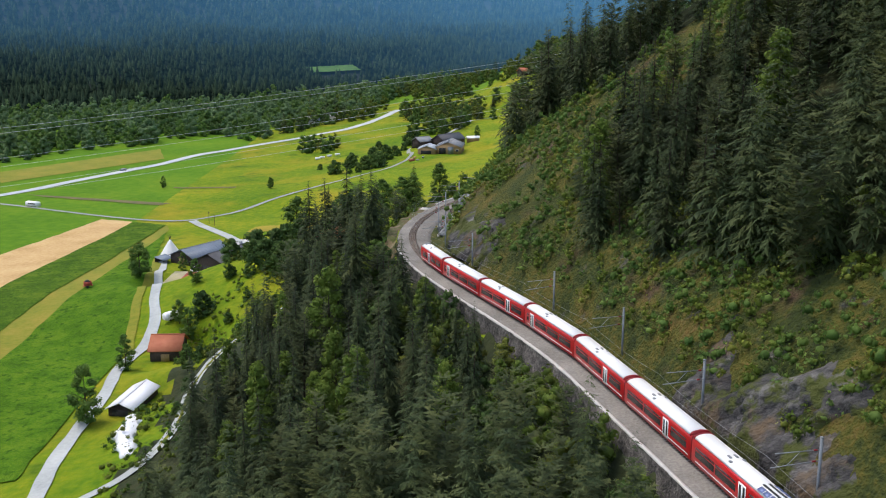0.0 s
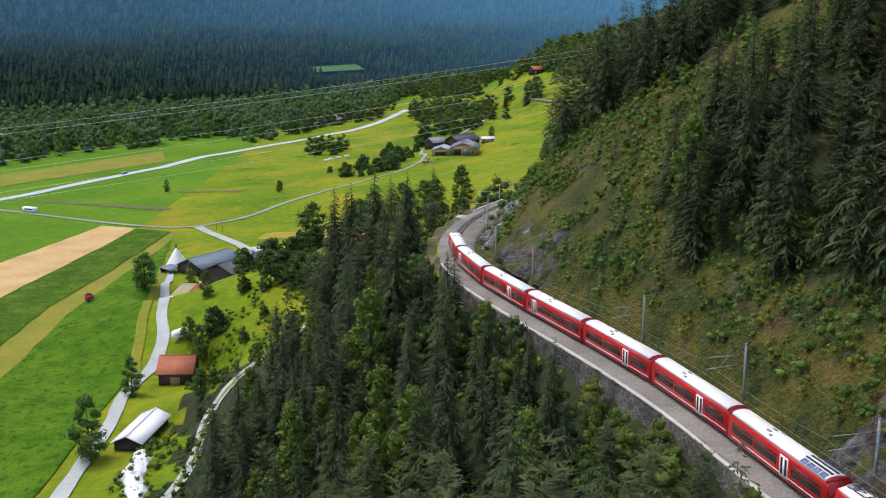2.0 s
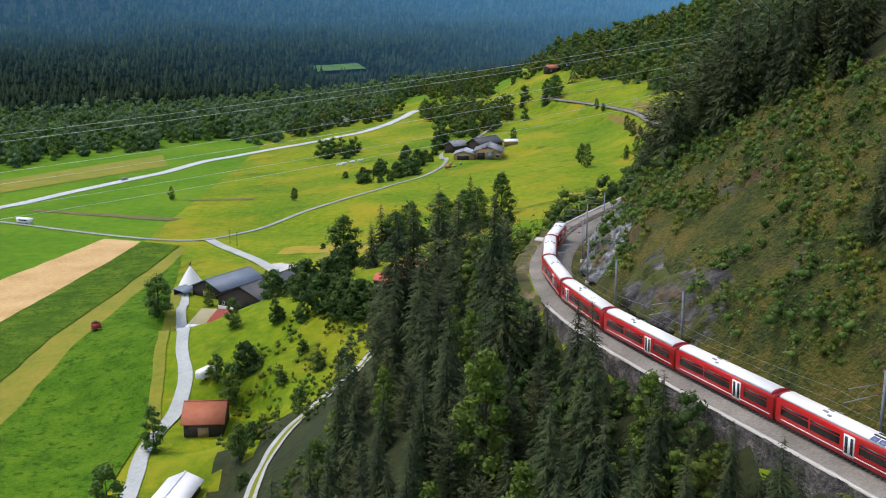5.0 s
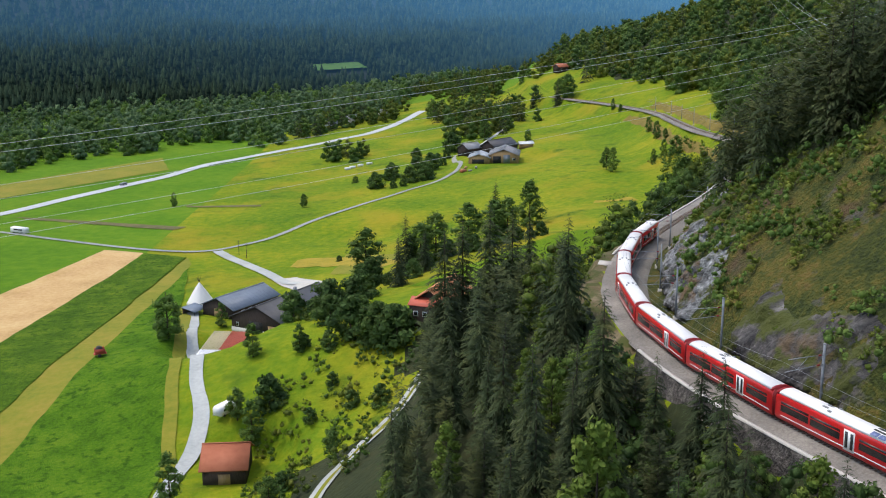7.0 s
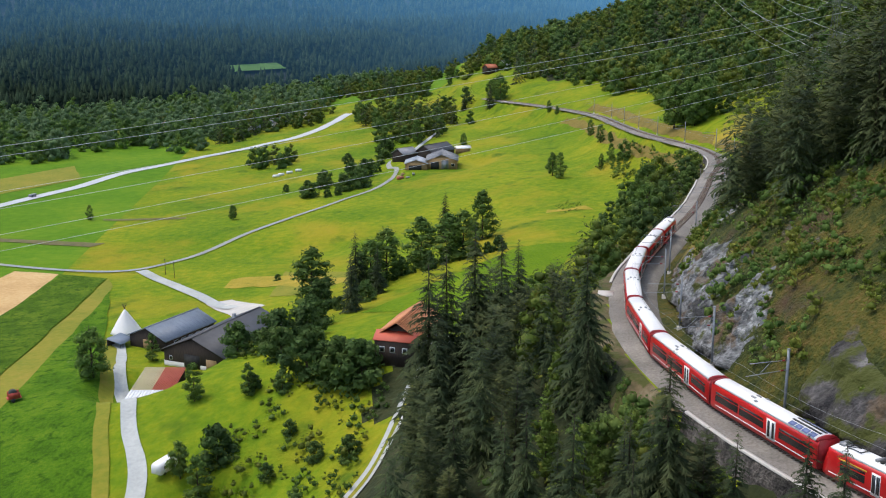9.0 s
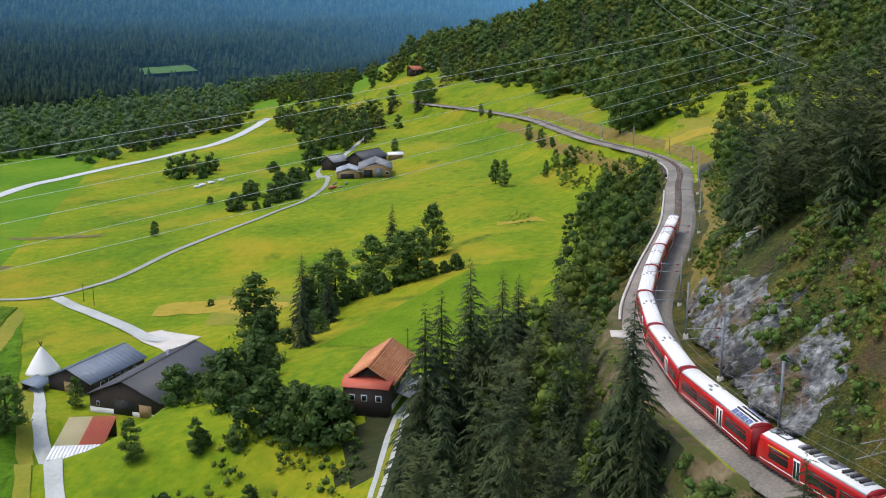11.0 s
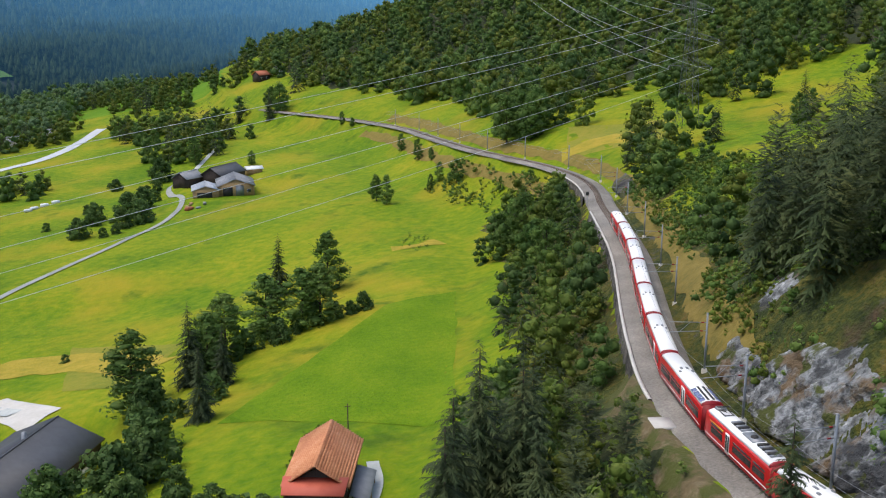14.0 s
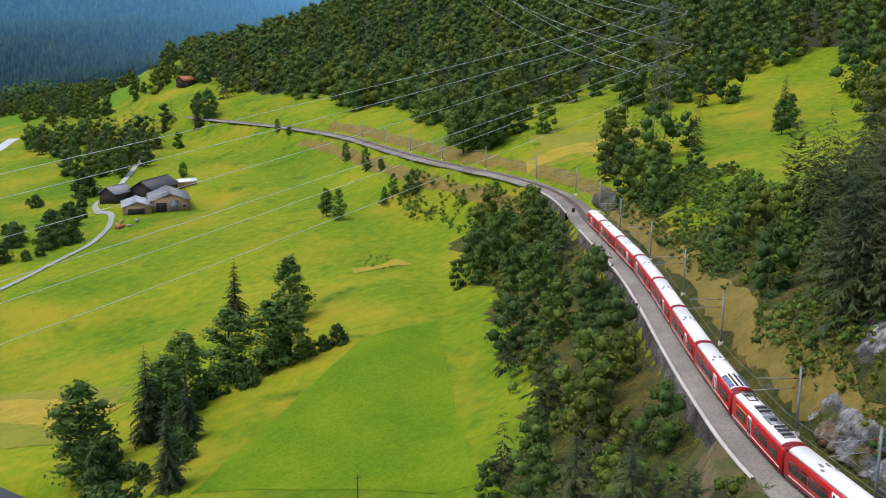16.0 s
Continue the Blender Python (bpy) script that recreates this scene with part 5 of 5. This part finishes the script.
# open shed with a striped roof
shed = thing("open_shed", pose(-94.3, 351, 2.2, 0, 0, 84), "open farm shed with beige, red and white roof sheets", "shed")
for a, b, y0, y1, mat, lab in ((-3.6, 9.0, 0.0, 5.0, BEIGE, "beige corrugated roof sheet"), (-3.6, 9.0, -5.2, 0.0, REDROOF, "red corrugated roof sheet"), (-9.2, -3.6, -5.2, 5.0, TARP, "white roof sheet")):
    n = 14
    for i in range(n):
        k = Kit()
        u, w = y0 + (y1 - y0) * i / n, y0 + (y1 - y0) * (i + 1) / n
        za, zb = 2.7 + 0.09 * (a + 9), 2.7 + 0.09 * (b + 9)
        k.loft([[(a, u + 0.02, za), (a, w - 0.02, za), (a, w - 0.1, za + 0.14), (a, u + 0.1, za + 0.14)], [(b, u + 0.02, zb), (b, w - 0.02, zb), (b, w - 0.1, zb + 0.14), (b, u + 0.1, zb + 0.14)]])
        part("roof_sheet", k, mat, shed, lab)
for x in (-8.8, 0, 8.6):
    for y in (-4.8, 4.6):
        k = Kit()
        k.box(x - 0.12, y - 0.12, -0.8, x + 0.12, y + 0.12, 2.65 + 0.09 * (x + 9))
        part("post", k, DARKWOOD, shed)
k = Kit()
k.box(8.2, -4.9, -0.8, 8.45, 4.7, 3.9)
part("back_wall", k, DARKWOOD, shed)
cl = random.Random(3)
for i in range(7):
    k = Kit()
    s = cl.uniform(0.5, 1.1)
    k.box(-s / 2, -s / 2, 0, s / 2, s / 2, s * 0.8, 0.1)
    ob = part("storage_crate", k, (WHITE, REDPAINT, TANWOOD, GREYM)[i % 4])
    ob.matrix_basis = pose(-98.5 + i * 1.15, 340.5 + cl.uniform(-1, 1), ground(-98.5 + i * 1.15, 340.5) + 0.02, 0, 0, cl.uniform(0, 90))
    tagged(ob, "small farm crate lying before the open shed", "crate", "crates by the shed")

lean = thing("lean_to", pose(-110.5, 391, 2.0, 0, 0, 60), "small lean-to with a blue-grey roof by the tent", "shed")
k = Kit()
k.loft([[(-3, -2.6, 2.0), (3, -2.6, 2.0), (3, -2.6, 2.12), (-3, -2.6, 2.12)], [(-3, 2.6, 2.9), (3, 2.6, 2.9), (3, 2.6, 3.02), (-3, 2.6, 3.02)]])
part("roof", k, BLUEROOF, lean)
k = Kit()
k.box(-2.8, 2.2, -0.8, 2.8, 2.4, 2.75)
part("wall", k, DARKWOOD, lean)
for x in (-2.7, 2.7):
    k = Kit()
    k.rod((x, -2.3, -0.8), (x, -2.3, 2.02), 0.08)
    part("post", k, DARKWOOD, lean)

# tepee
tep = thing("tepee", pose(-112.3, 407, ground(-112.3, 407)), "white canvas tepee with bundled poles", "tent")
k = Kit()
rings = []
for i in range(9):
    u = i / 8
    rings.append([((4.3 * (1 - u) ** 0.93 + 0.18) * (1 + 0.03 * math.sin(j * 2.2)) * math.cos(j * math.pi / 8), (4.3 * (1 - u) ** 0.93 + 0.18) * (1 + 0.03 * math.sin(j * 2.2)) * math.sin(j * math.pi / 8), 6.8 * u - 0.1) for j in range(16)])
k.loft(rings)
part("canvas", k, CANVAS, tep, "white canvas cover")
for j in range(7):
    a = j * 0.9
    k = Kit()
    k.rod((-0.25 * math.cos(a), -0.25 * math.sin(a), 6.2), (0.7 * math.cos(a), 0.7 * math.sin(a), 8.5), 0.06, 0.04, 5)
    part("pole", k, DARKWOOD, tep)
k = Kit()
k.loft([[(0.8 * c + 0.1, -3.75 + 0.55 * 0, 0.1 + (0.9 if abs(c) < 0.5 else 0)) for c in (-0.7, 0, 0.7)], [(0.8 * c, -3.1, 1.6) for c in (-0.25, 0, 0.25)]], caps=False)
part("door_flap", k, DARKM, tep, "dark entrance opening")

# white wrapped heap
k = Kit()
rings = []
for i in range(29):
    u = i / 28
    cx0, cy0 = -74.5 + 5.5 * u + 0.7 * math.sin(9 * u), 228 - 25 * u
    wide0 = (2.7 + 0.6 * math.sin(17 * u) + 0.35 * math.sin(41 * u)) * (math.sin(math.pi * (0.04 + 0.92 * u)) ** 0.4)
    tall0 = (1.7 + 0.35 * math.sin(23 * u + 1)) * (math.sin(math.pi * (0.04 + 0.92 * u)) ** 0.5)
    g0 = ground(cx0, cy0)
    rings.append([(cx0 + wide0 * math.cos(q) * (1 + 0.1 * math.sin(5 * q + 30 * u)), cy0, g0 - 0.35 + (tall0 + 0.35) * math.sin(q) * (1 + 0.12 * math.sin(4 * q + 19 * u))) for q in [n * math.pi / 10 for n in range(11)]])
k.loft(rings)
tagged(part("tarpaulin_heap", k, TARP), "long heap covered with white tarpaulin on the grass", "tarpaulin")

# upper farm
gable("barn", 4.5, 641, 13.5, 23, 17, 83, 4.4, 3.0, TANWOOD, GREYROOF, "tan wooden cowshed with a grey fibre roof", doors=[("b", 3.6, 4.2, 3.8, DARKM), ("b", -1.6, 3.6, 4.6, GREYM)], windows=[("b", -5.6, 1.6, 1.6, 1.2)], ribs=10)
gable("barn", -9.2, 637, 13.3, 16, 12.5, 83, 3.4, 1.9, TANWOOD, PALEROOF, "low tan cowshed wing with a pale sheet roof", doors=[("b", 0.5, 6.5, 2.5, DARKM)], ribs=7)
gable("barn", 3.5, 668, 13.6, 22, 12, 48, 5.0, 3.4, DARKWOOD, CHARCOAL, "dark wooden barn with a dark grey roof", windows=[("r", u, 2, 1.2, 1.0) for u in (-6, 0, 6)])
gable("barn", -13.5, 664, 13.5, 12, 10, 40, 4.4, 2.6, DARKWOOD, GREYROOF, "small dark barn with a grey roof", doors=[("r", 0, 3, 2.6, DARKM)])
gable("shed", 20, 680, ground(20, 680), 9, 5, 10, 2.6, 1.0, TANWOOD, TARP, "small shed with a white roof")
ys = random.Random(8)
for i in range(7):
    a, b = ys.uniform(-20, -8), ys.uniform(614, 624)
    k = Kit()
    s = ys.uniform(0.8, 1.8)
    k.box(-s, -s * 0.5, 0, s, s * 0.5, s * 0.7, 0.12)
    ob = part("timber_stack", k, (TANWOOD, RUSTROOF, GREYM)[i % 3])
    ob.matrix_basis = pose(a, b, ground(a, b), 0, 0, ys.uniform(0, 180))
    tagged(ob, "low stack of sawn timber in the farmyard", "timber stack", "stacks in the upper farmyard")

# far houses
for a, b, hd, mat, rf, lab in ((-209, 968, 20, PLASTER, TERRA, "far white house with a red-tiled roof"), (-184, 960, 40, PLASTER, TERRA, "far small house with a red roof"), (-112, 880, 10, PLASTER, GREYROOF, "far pale house among the trees"), (-96, 905, 30, PLASTER, GREYROOF, "far pale house among the trees"), (-75, 925, 60, PLASTER, GREYROOF, "far pale house among the trees"),
                               (74, 938, 30, DARKWOOD, RUSTROOF, "far dark chalet with a reddish roof"), (88, 950, 60, PLASTER, RUSTROOF, "far pale chalet with a brown roof")):
    gable("far_house", a, b, ground(a, b), 11, 9, hd, 4.5, 2.6, mat, rf, lab, windows=[("r", -2.5, 1.5, 1, 1.2), ("r", 2.5, 1.5, 1, 1.2)], group="far houses", category="house")

# red field machine
x, y = -126.4, 348.8
tr = thing("hay_trailer", pose(x, y, ground(x, y) + 0.35, 0, 0, 25), "small red farm trailer standing in the crop", "trailer")
k = Kit()
k.box(-1.6, -1.0, 0.7, 1.6, 1.0, 0.9, 0.1)
part("bed", k, REDPAINT, tr)
k = Kit()
k.rod((-0.1, -0.9, 1.75), (-0.1, 0.9, 1.75), 0.95, n=14)
part("hose_reel", k, DARKM, tr, "dark round reel")
for e in (-1, 1):
    k = Kit()
    k.rod((-0.3, e * 1.15, 0.45), (-0.3, e * 1.35, 0.45), 0.48, n=12)
    part("wheel", k, DARKM, tr)
    k = Kit()
    k.box(-1.3, e * 1.0 - 0.06, 0.9, 1.3, e * 1.0 + 0.06, 2.2)
    part("side_frame", k, REDPAINT, tr)
# white caravan by the lane and the covered load further on
def box_van(name, x, y, hd, l, w, h, mat, label, cat):
    root = thing(name, pose(x, y, ground(x, y) + 0.3, 0, 0, hd), label, cat)
    k = Kit()
    k.loft([[(-l / 2, -w / 2, 0.4), (l / 2, -w / 2, 0.4), (l / 2, w / 2, 0.4), (-l / 2, w / 2, 0.4)], [(-l / 2, -w / 2, h * 0.8), (l / 2, -w / 2, h * 0.8), (l / 2, w / 2, h * 0.8), (-l / 2, w / 2, h * 0.8)], [(-l / 2 + 0.3, -w / 2 + 0.25, h), (l / 2 - 0.3, -w / 2 + 0.25, h), (l / 2 - 0.3, w / 2 - 0.25, h), (-l / 2 + 0.3, w / 2 - 0.25, h)]])
    part("body", k, mat, root)
    for e in (-1, 1):
        for q in (-0.28, 0.28):
            k = Kit()
            k.rod((q * l, e * (w / 2 - 0.15), 0.3), (q * l, e * (w / 2 + 0.02), 0.3), 0.32, n=10)
            part("wheel", k, DARKM, root)
        k = Kit()
        k.box(-l * 0.3, e * w / 2 - 0.015, h * 0.5, l * 0.3, e * w / 2 + 0.015, h * 0.74)
        part("window", k, GLASS, root)
    return root


TEAL = material("teal_sheet", [(0.05, 0.25, 0.25), (0.08, 0.33, 0.32)], 1, 0.6)
box_van("caravan", -84.0, 300.5, 60, 5.0, 2.3, 2.5, WHITE, "white caravan parked beside the lane", "caravan")
box_van("delivery_van", -215, 523.5, 155, 8.5, 2.4, 2.6, WHITE, "long white truck parked on the side road", "truck")
box_van("car", -206, 648, 65, 4.3, 1.8, 1.5, GREYM, "dark grey car on the valley road", "car")
for a, b in ((-81.4, 679.6), (-77, 684), (-72, 688), (-84, 676)):
    k = Kit()
    k.rod((a - 1.6, b, ground(a, b) + 0.65), (a + 1.6, b + 1.2, ground(a, b) + 0.65), 0.75, n=12)
    tagged(part("silage_bale", k, TARP), "white wrapped silage bale on the meadow", "bale", "bales on the meadow")
k = Kit()
k.box(-1.6, -1.3, -0.3, 1.6, 1.3, 0.12, 0.08)
sl = part("concrete_slab", k, CONC)
a, b, c, h = track(np.interp(277.5, TR[:, 1], TS), -4.3)
sl.matrix_basis = pose(float(a), float(b), float(c) - 0.5, 0, 0, math.degrees(float(h)))
tagged(sl, "flat pale concrete cover slab beside the track", "slab")

# ---------- overhead line ----------
mast = thing("catenary_mast", pose(0, 0, -900), "grey steel catenary mast with a bracket arm", "mast", "masts along the railway")
k = Kit()
for a, b in ((-0.13, -0.02), (0.02, 0.13)):
    k.box(a, -0.11, -2.5, b, 0.11, 7.6)
k.box(-0.16, -0.14, 7.6, 0.16, 0.14, 7.68)
part("post", k, GALV, mast)
k = Kit()
k.box(-0.35, -0.35, -2.5, 0.35, 0.35, -0.2, 0.05)
part("footing", k, CONC, mast)
for z0, z1, reach in ((6.35, 6.35, 4.9), (5.2, 4.9, 5.3)):
    k = Kit()
    k.rod((0, 0, z0), (0, reach, z1), 0.05, n=6)
    part("arm", k, GALV, mast)
k = Kit()
k.rod((0, 2.2, 6.35), (0, 3.6, 5.0), 0.035, n=5)
part("stay", k, GALV, mast)
for y, z in ((0.4, 6.35), (0.5, 5.17)):
    k = Kit()
    k.rod((0, y, z), (0, y + 0.4, z), 0.09, n=8)
    part("insulator", k, DARKRED, mast)
tops = [60, 92, 127, 152, 177, 202, 226, 263, 286, 306, 325, 345, 364, 400, 430, 459, 490, 520, 550, 582, 615, 648, 682, 716, 750, 784]
for s in tops:
    x, y, z, h = [float(v) for v in track(s, 6.3 if s < 330 else 5.4)]
    PL.put(mast, pose(x, y, z - 0.1, 0, 0, math.degrees(h)))
for side, zz, sag, nm in ((0.35, 6.25, 0.55, "carrier_wire"), (0.0, 4.95, 0.05, "contact_wire")):
    k, pts = Kit(), []
    for s0, s1 in zip(tops, tops[1:]):
        for j in range(6):
            u = j / 6
            x, y, z, h = [float(v) for v in track(s0 + (s1 - s0) * u, side)]
            pts.append(Vector((x, y, z + zz - sag * 4 * u * (1 - u))))
    k.tube(pts, 0.018, 3)
    tagged(part(nm, k, GALV), "thin overhead railway wire", "wire")

# ---------- high-voltage line ----------
PX, PY = 133.0, 480.0
PZ = ground(PX, PY)
HEADP = math.radians(32)
pyl = thing("pylon", pose(PX, PY, PZ, 0, 0, math.degrees(HEADP)), "tall green-grey steel lattice pylon with six arms", "pylon")
PYLM = material("green_grey_steel", [(0.09, 0.11, 0.09), (0.15, 0.17, 0.14)], 1.0, 0.7, 0.2)
TOPZ = 46.0
wd = lambda z: 2.7 * (1 - z / TOPZ) ** 0.9 + 0.45
levels = [0, 7, 12.5, 17, 21, 24.5, 28, 31, 34, 37, 40, 43, 46]
for sx, sy in ((-1, -1), (1, -1), (1, 1), (-1, 1)):
    k = Kit()
    for a, b in zip(levels, levels[1:]):
        k.rod((sx * wd(a), sy * wd(a), a - (2 if a == 0 else 0)), (sx * wd(b), sy * wd(b), b), 0.11, n=4)
    part("leg", k, PYLM, pyl)
for f in range(4):
    k = Kit()
    c = [(-1, -1), (1, -1), (1, 1), (-1, 1)]
    p, q = c[f], c[(f + 1) % 4]
    for a, b in zip(levels, levels[1:]):
        k.rod((p[0] * wd(a), p[1] * wd(a), a), (q[0] * wd(b), q[1] * wd(b), b), 0.06, n=4)
        k.rod((q[0] * wd(a), q[1] * wd(a), a), (p[0] * wd(b), p[1] * wd(b), b), 0.06, n=4)
        k.rod((p[0] * wd(b), p[1] * wd(b), b), (q[0] * wd(b), q[1] * wd(b), b), 0.05, n=4)
    part("lattice", k, PYLM, pyl)
ARMS = [(21.5, 7.6), (30.5, 9.6), (40.5, 7.2)]
tips = []
for z, r in ARMS:
    for e in (-1, 1):
        k = Kit()
        w = wd(z)
        for sx in (-1, 1):
            k.rod((sx * w, e * w, z), (0, e * r, z), 0.08, n=4)
            k.rod((sx * w, e * w, z + 2.2), (0, e * r, z + 0.05), 0.07, n=4)
            for u in (0.3, 0.55, 0.8):
                k.rod((sx * w * (1 - u), e * (w + (r - w) * u), z), (sx * w * (1 - u * 0.85), e * (w + (r - w) * u * 0.85), z + 2.2 * (1 - u * 0.85)), 0.05, n=4)
        arm = part("cross_arm", k, PYLM, pyl)
        for dx in (-0.9, 0.9):
            k = Kit()
            k.rod((dx * 0.2, e * r, z - 0.1), (dx * 1.3, e * r, z - 1.3), 0.13, n=6)
            part("insulator", k, GREYM, arm)
        m = Matrix.Translation((PX, PY, PZ)) @ Matrix.Rotation(HEADP, 4, "Z")
        tips.append(m @ Vector((0, e * r, z - 1.2)))
down = Vector((-0.86, -0.50, -0.085)).normalized()
up = Vector((0.02, 0.93, 0.36)).normalized()
for tip in tips:
    for way, span, sag, nm in ((down, 430, 4.0, "power_cable"), (up, 330, 22.0, "power_cable")):
        k = Kit()
        pts = [tip + way * span * (j / 40) - Vector((0, 0, sag * 4 * (j / 40) * (1 - j / 40))) for j in range(41)]
        k.tube(pts, 0.05)
        tagged(part(nm, k, WIREM), "pale high-voltage cable slung from the pylon", "cable", "high-voltage cables")

# utility poles, signal
for a, b, hh in ((-28.5, 331, 8.5), (-112, 476, 6), (-108, 470, 6), (-24, 300, 9)):
    root = thing("utility_pole", pose(a, b, ground(a, b)), "thin wooden utility pole beside the lane", "pole", "utility poles")
    k = Kit()
    k.rod((0, 0, -0.8), (0, 0, hh), 0.13, 0.08, 7)
    part("post", k, BARK, root)
    k = Kit()
    k.box(-0.5, -0.05, hh - 0.5, 0.5, 0.05, hh - 0.4)
    part("crossbar", k, BARK, root)
x, y, z, h = [float(v) for v in track(np.interp(421, TR[:, 1], TS), -3.6)]
sig = thing("rail_signal", pose(x, y, z - 0.5, 0, 0, math.degrees(h)), "black railway signal board on a pale post", "signal")
k = Kit()
k.rod((0, 0, -0.5), (0, 0, 2.6), 0.07, n=8)
part("post", k, GALV, sig)
k = Kit()
k.box(-0.08, -0.4, 2.5, 0.08, 0.4, 3.5, 0.05)
part("board", k, DARKM, sig)

# ---------- single trees and bushes ----------
def plant(rows, roots, base_h, squash=1.0):
    for a, b, hgt in rows:
        i = rr.randrange(len(roots))
        m = place_tree(a, b, hgt / base_h[i % len(base_h)], rr.random() * 6, 0.3)
        PL.put(roots[i], m @ Matrix.Diagonal((squash, squash, 1, 1)))


bush_root = tree_thing("bush", "round dark green bush on the meadow", "bush", "bushes", leafy_mesh(71, 4.5, 0.52, 18, 76, 0.2, 0.0), OAK, trunk_kit(3.2, 0.1, 4, 3), Matrix.Translation((0, 0, -900)))
bush_two = tree_thing("bush", "spreading dark green bush in the hedge", "bush", "bushes", leafy_mesh(72, 4.0, 0.62, 18, 76, 0.2, 0.0), OAK, trunk_kit(2.8, 0.1, 4, 5), Matrix.Translation((0, 0, -900)))
birch_big = tree_thing("weeping_birch", "tall loose green birch in the meadow", "tree", "meadow trees", leafy_mesh(73, 14, 0.26, 28, 85, 0.24, 0.1, 0.8), LEAF, trunk_kit(13, 0.18, 6, 6), Matrix.Translation((0, 0, -900)))
meadow_spruce = tree_thing("meadow_spruce", "dense dark spruce standing in the meadow", "tree", "meadow trees", spruce_mesh(74, 20, 28, 12, 0.22, 0.03), SPRUCE, trunk_kit(20, 0.3), Matrix.Translation((0, 0, -900)))
tall_spruce = tree_thing("tall_spruce", "tall dark spruce rising from the slope below the track", "tree", "tall spruces", spruce_mesh(75, 20, 38, 13, 0.215, 0.04, 7), SPRUCE, trunk_kit(20, 0.3), Matrix.Translation((0, 0, -900)))
plant([(a, b, top - ground(a, b)) for a, b, top in ((-32.5, 274.8, 55.5), (-22.8, 278.8, 49), (-18.2, 206, 53), (-17.4, 242.4, 56), (-27, 281, 49), (-36, 268, 46), (-19, 284, 48))], [tall_spruce], [20])
plant([(-21.9, 186.9, 21), (-29, 178, 15)], [lime_root], [12])
plant([(-13.3, 458.3, 18.4), (-45.4, 397.2, 21), (-47, 368, 17), (56.7, 822, 20), (41.6, 847, 14), (151.6, 444.5, 19), (-39.5, 389, 15), (26, 84, 11.5), (28.4, 78, 12)], [meadow_spruce], [20])
plant([(-1.6, 449.4, 18), (-16.6, 414.8, 12.4), (-12.5, 413.9, 12.4), (-25.1, 416.3, 13), (-36, 409.1, 13.1), (-57.7, 392.9, 14.3), (-41, 402, 12)], [birch_big], [14], 1.3)
plant([(-1.3, 415.3, 5), (-8.9, 413.2, 3.7), (-23.5, 407.5, 4.8), (-31.5, 408.5, 4.8), (-55.1, 382.4, 7.9), (-19, 410, 3), (-28, 407, 3), (-34, 404, 4), (-5, 414, 3), (-50, 375, 6), (-43, 380, 5), (-40, 397, 6)], [bush_root, bush_two], [4.5, 4.0])
plant([(46.5, 547, 12), (45, 556, 11), (75, 547, 10), (72, 558, 8.5), (66, 552, 7), (79, 604, 10), (82, 636, 9), (50, 440, 15), (49, 430, 15), (43, 412, 12), (40, 399, 11), (98.6, 553, 20), (104, 542, 18), (106, 560, 18), (112, 552, 16), (143, 436, 11), (158, 448, 10)], broad_roots, [11, 12, 9], 1.05)
plant([(82, 742, 8), (84, 728, 6), (65, 829, 17), (60, 838, 15), (-0.7, 738, 16), (23.8, 706, 7), (-20.8, 793, 14), (-32, 867, 14), (-14, 803, 10), (-1, 752, 14), (83, 498, 5), (83, 476, 4.3), (78, 512, 6), (80, 590, 6)], broad_roots, [11, 12, 9])
plant([(-46.6, 711, 4.5), (-59, 646, 7), (-22, 703, 10), (-32, 669, 9), (-43, 627, 9), (-55, 591, 6.5), (-50, 595, 7), (-58, 619, 6), (-56.7, 627, 7), (-64, 594, 7), (-39, 610, 8), (-36, 640, 8), (-29, 655, 8), (-47, 606, 7), (-26, 680, 9), (-76, 622, 6), (-44, 696, 5)], [bush_root, bush_two], [4.5, 4.0], 1.1)
plant([(-162.8, 584, 7.6), (-96, 559, 7.1), (-110.4, 358, 11.8), (-99.6, 377, 8), (-80.8, 321, 9), (-85.5, 228, 16), (-88.7, 269, 11), (-76.9, 293, 11), (-69, 316, 7.4), (-67, 252, 8), (-80.8, 298, 8), (-55, 386, 7)], broad_roots, [11, 12, 9], 1.1)
plant([(-71, 452, 4), (-57, 317, 8), (-50, 311, 8), (-46, 307, 8), (-62, 314, 7), (-68, 317, 6), (-53, 322, 7), (-64, 340, 8), (-55, 335, 7.3), (-51, 324, 7), (-46, 312, 5.6), (-74, 345, 6.6), (-70, 352, 6), (-57, 357, 7), (-58, 366, 6), (-61, 373, 4.5), (-58, 345, 7), (-63, 330, 6), (-91, 413, 2.5)], [bush_root, bush_two], [4.5, 4.0], 1.15)
plant([(-64, 290, 5), (-49, 285, 7), (-55, 290, 6), (-72, 270, 5), (-66, 262, 6), (-62, 222, 5), (-74, 300, 6), (-64, 240, 5), (-58, 275, 6), (-60, 300, 5)], [bush_root, bush_two], [4.5, 4.0], 1.1)


motions()
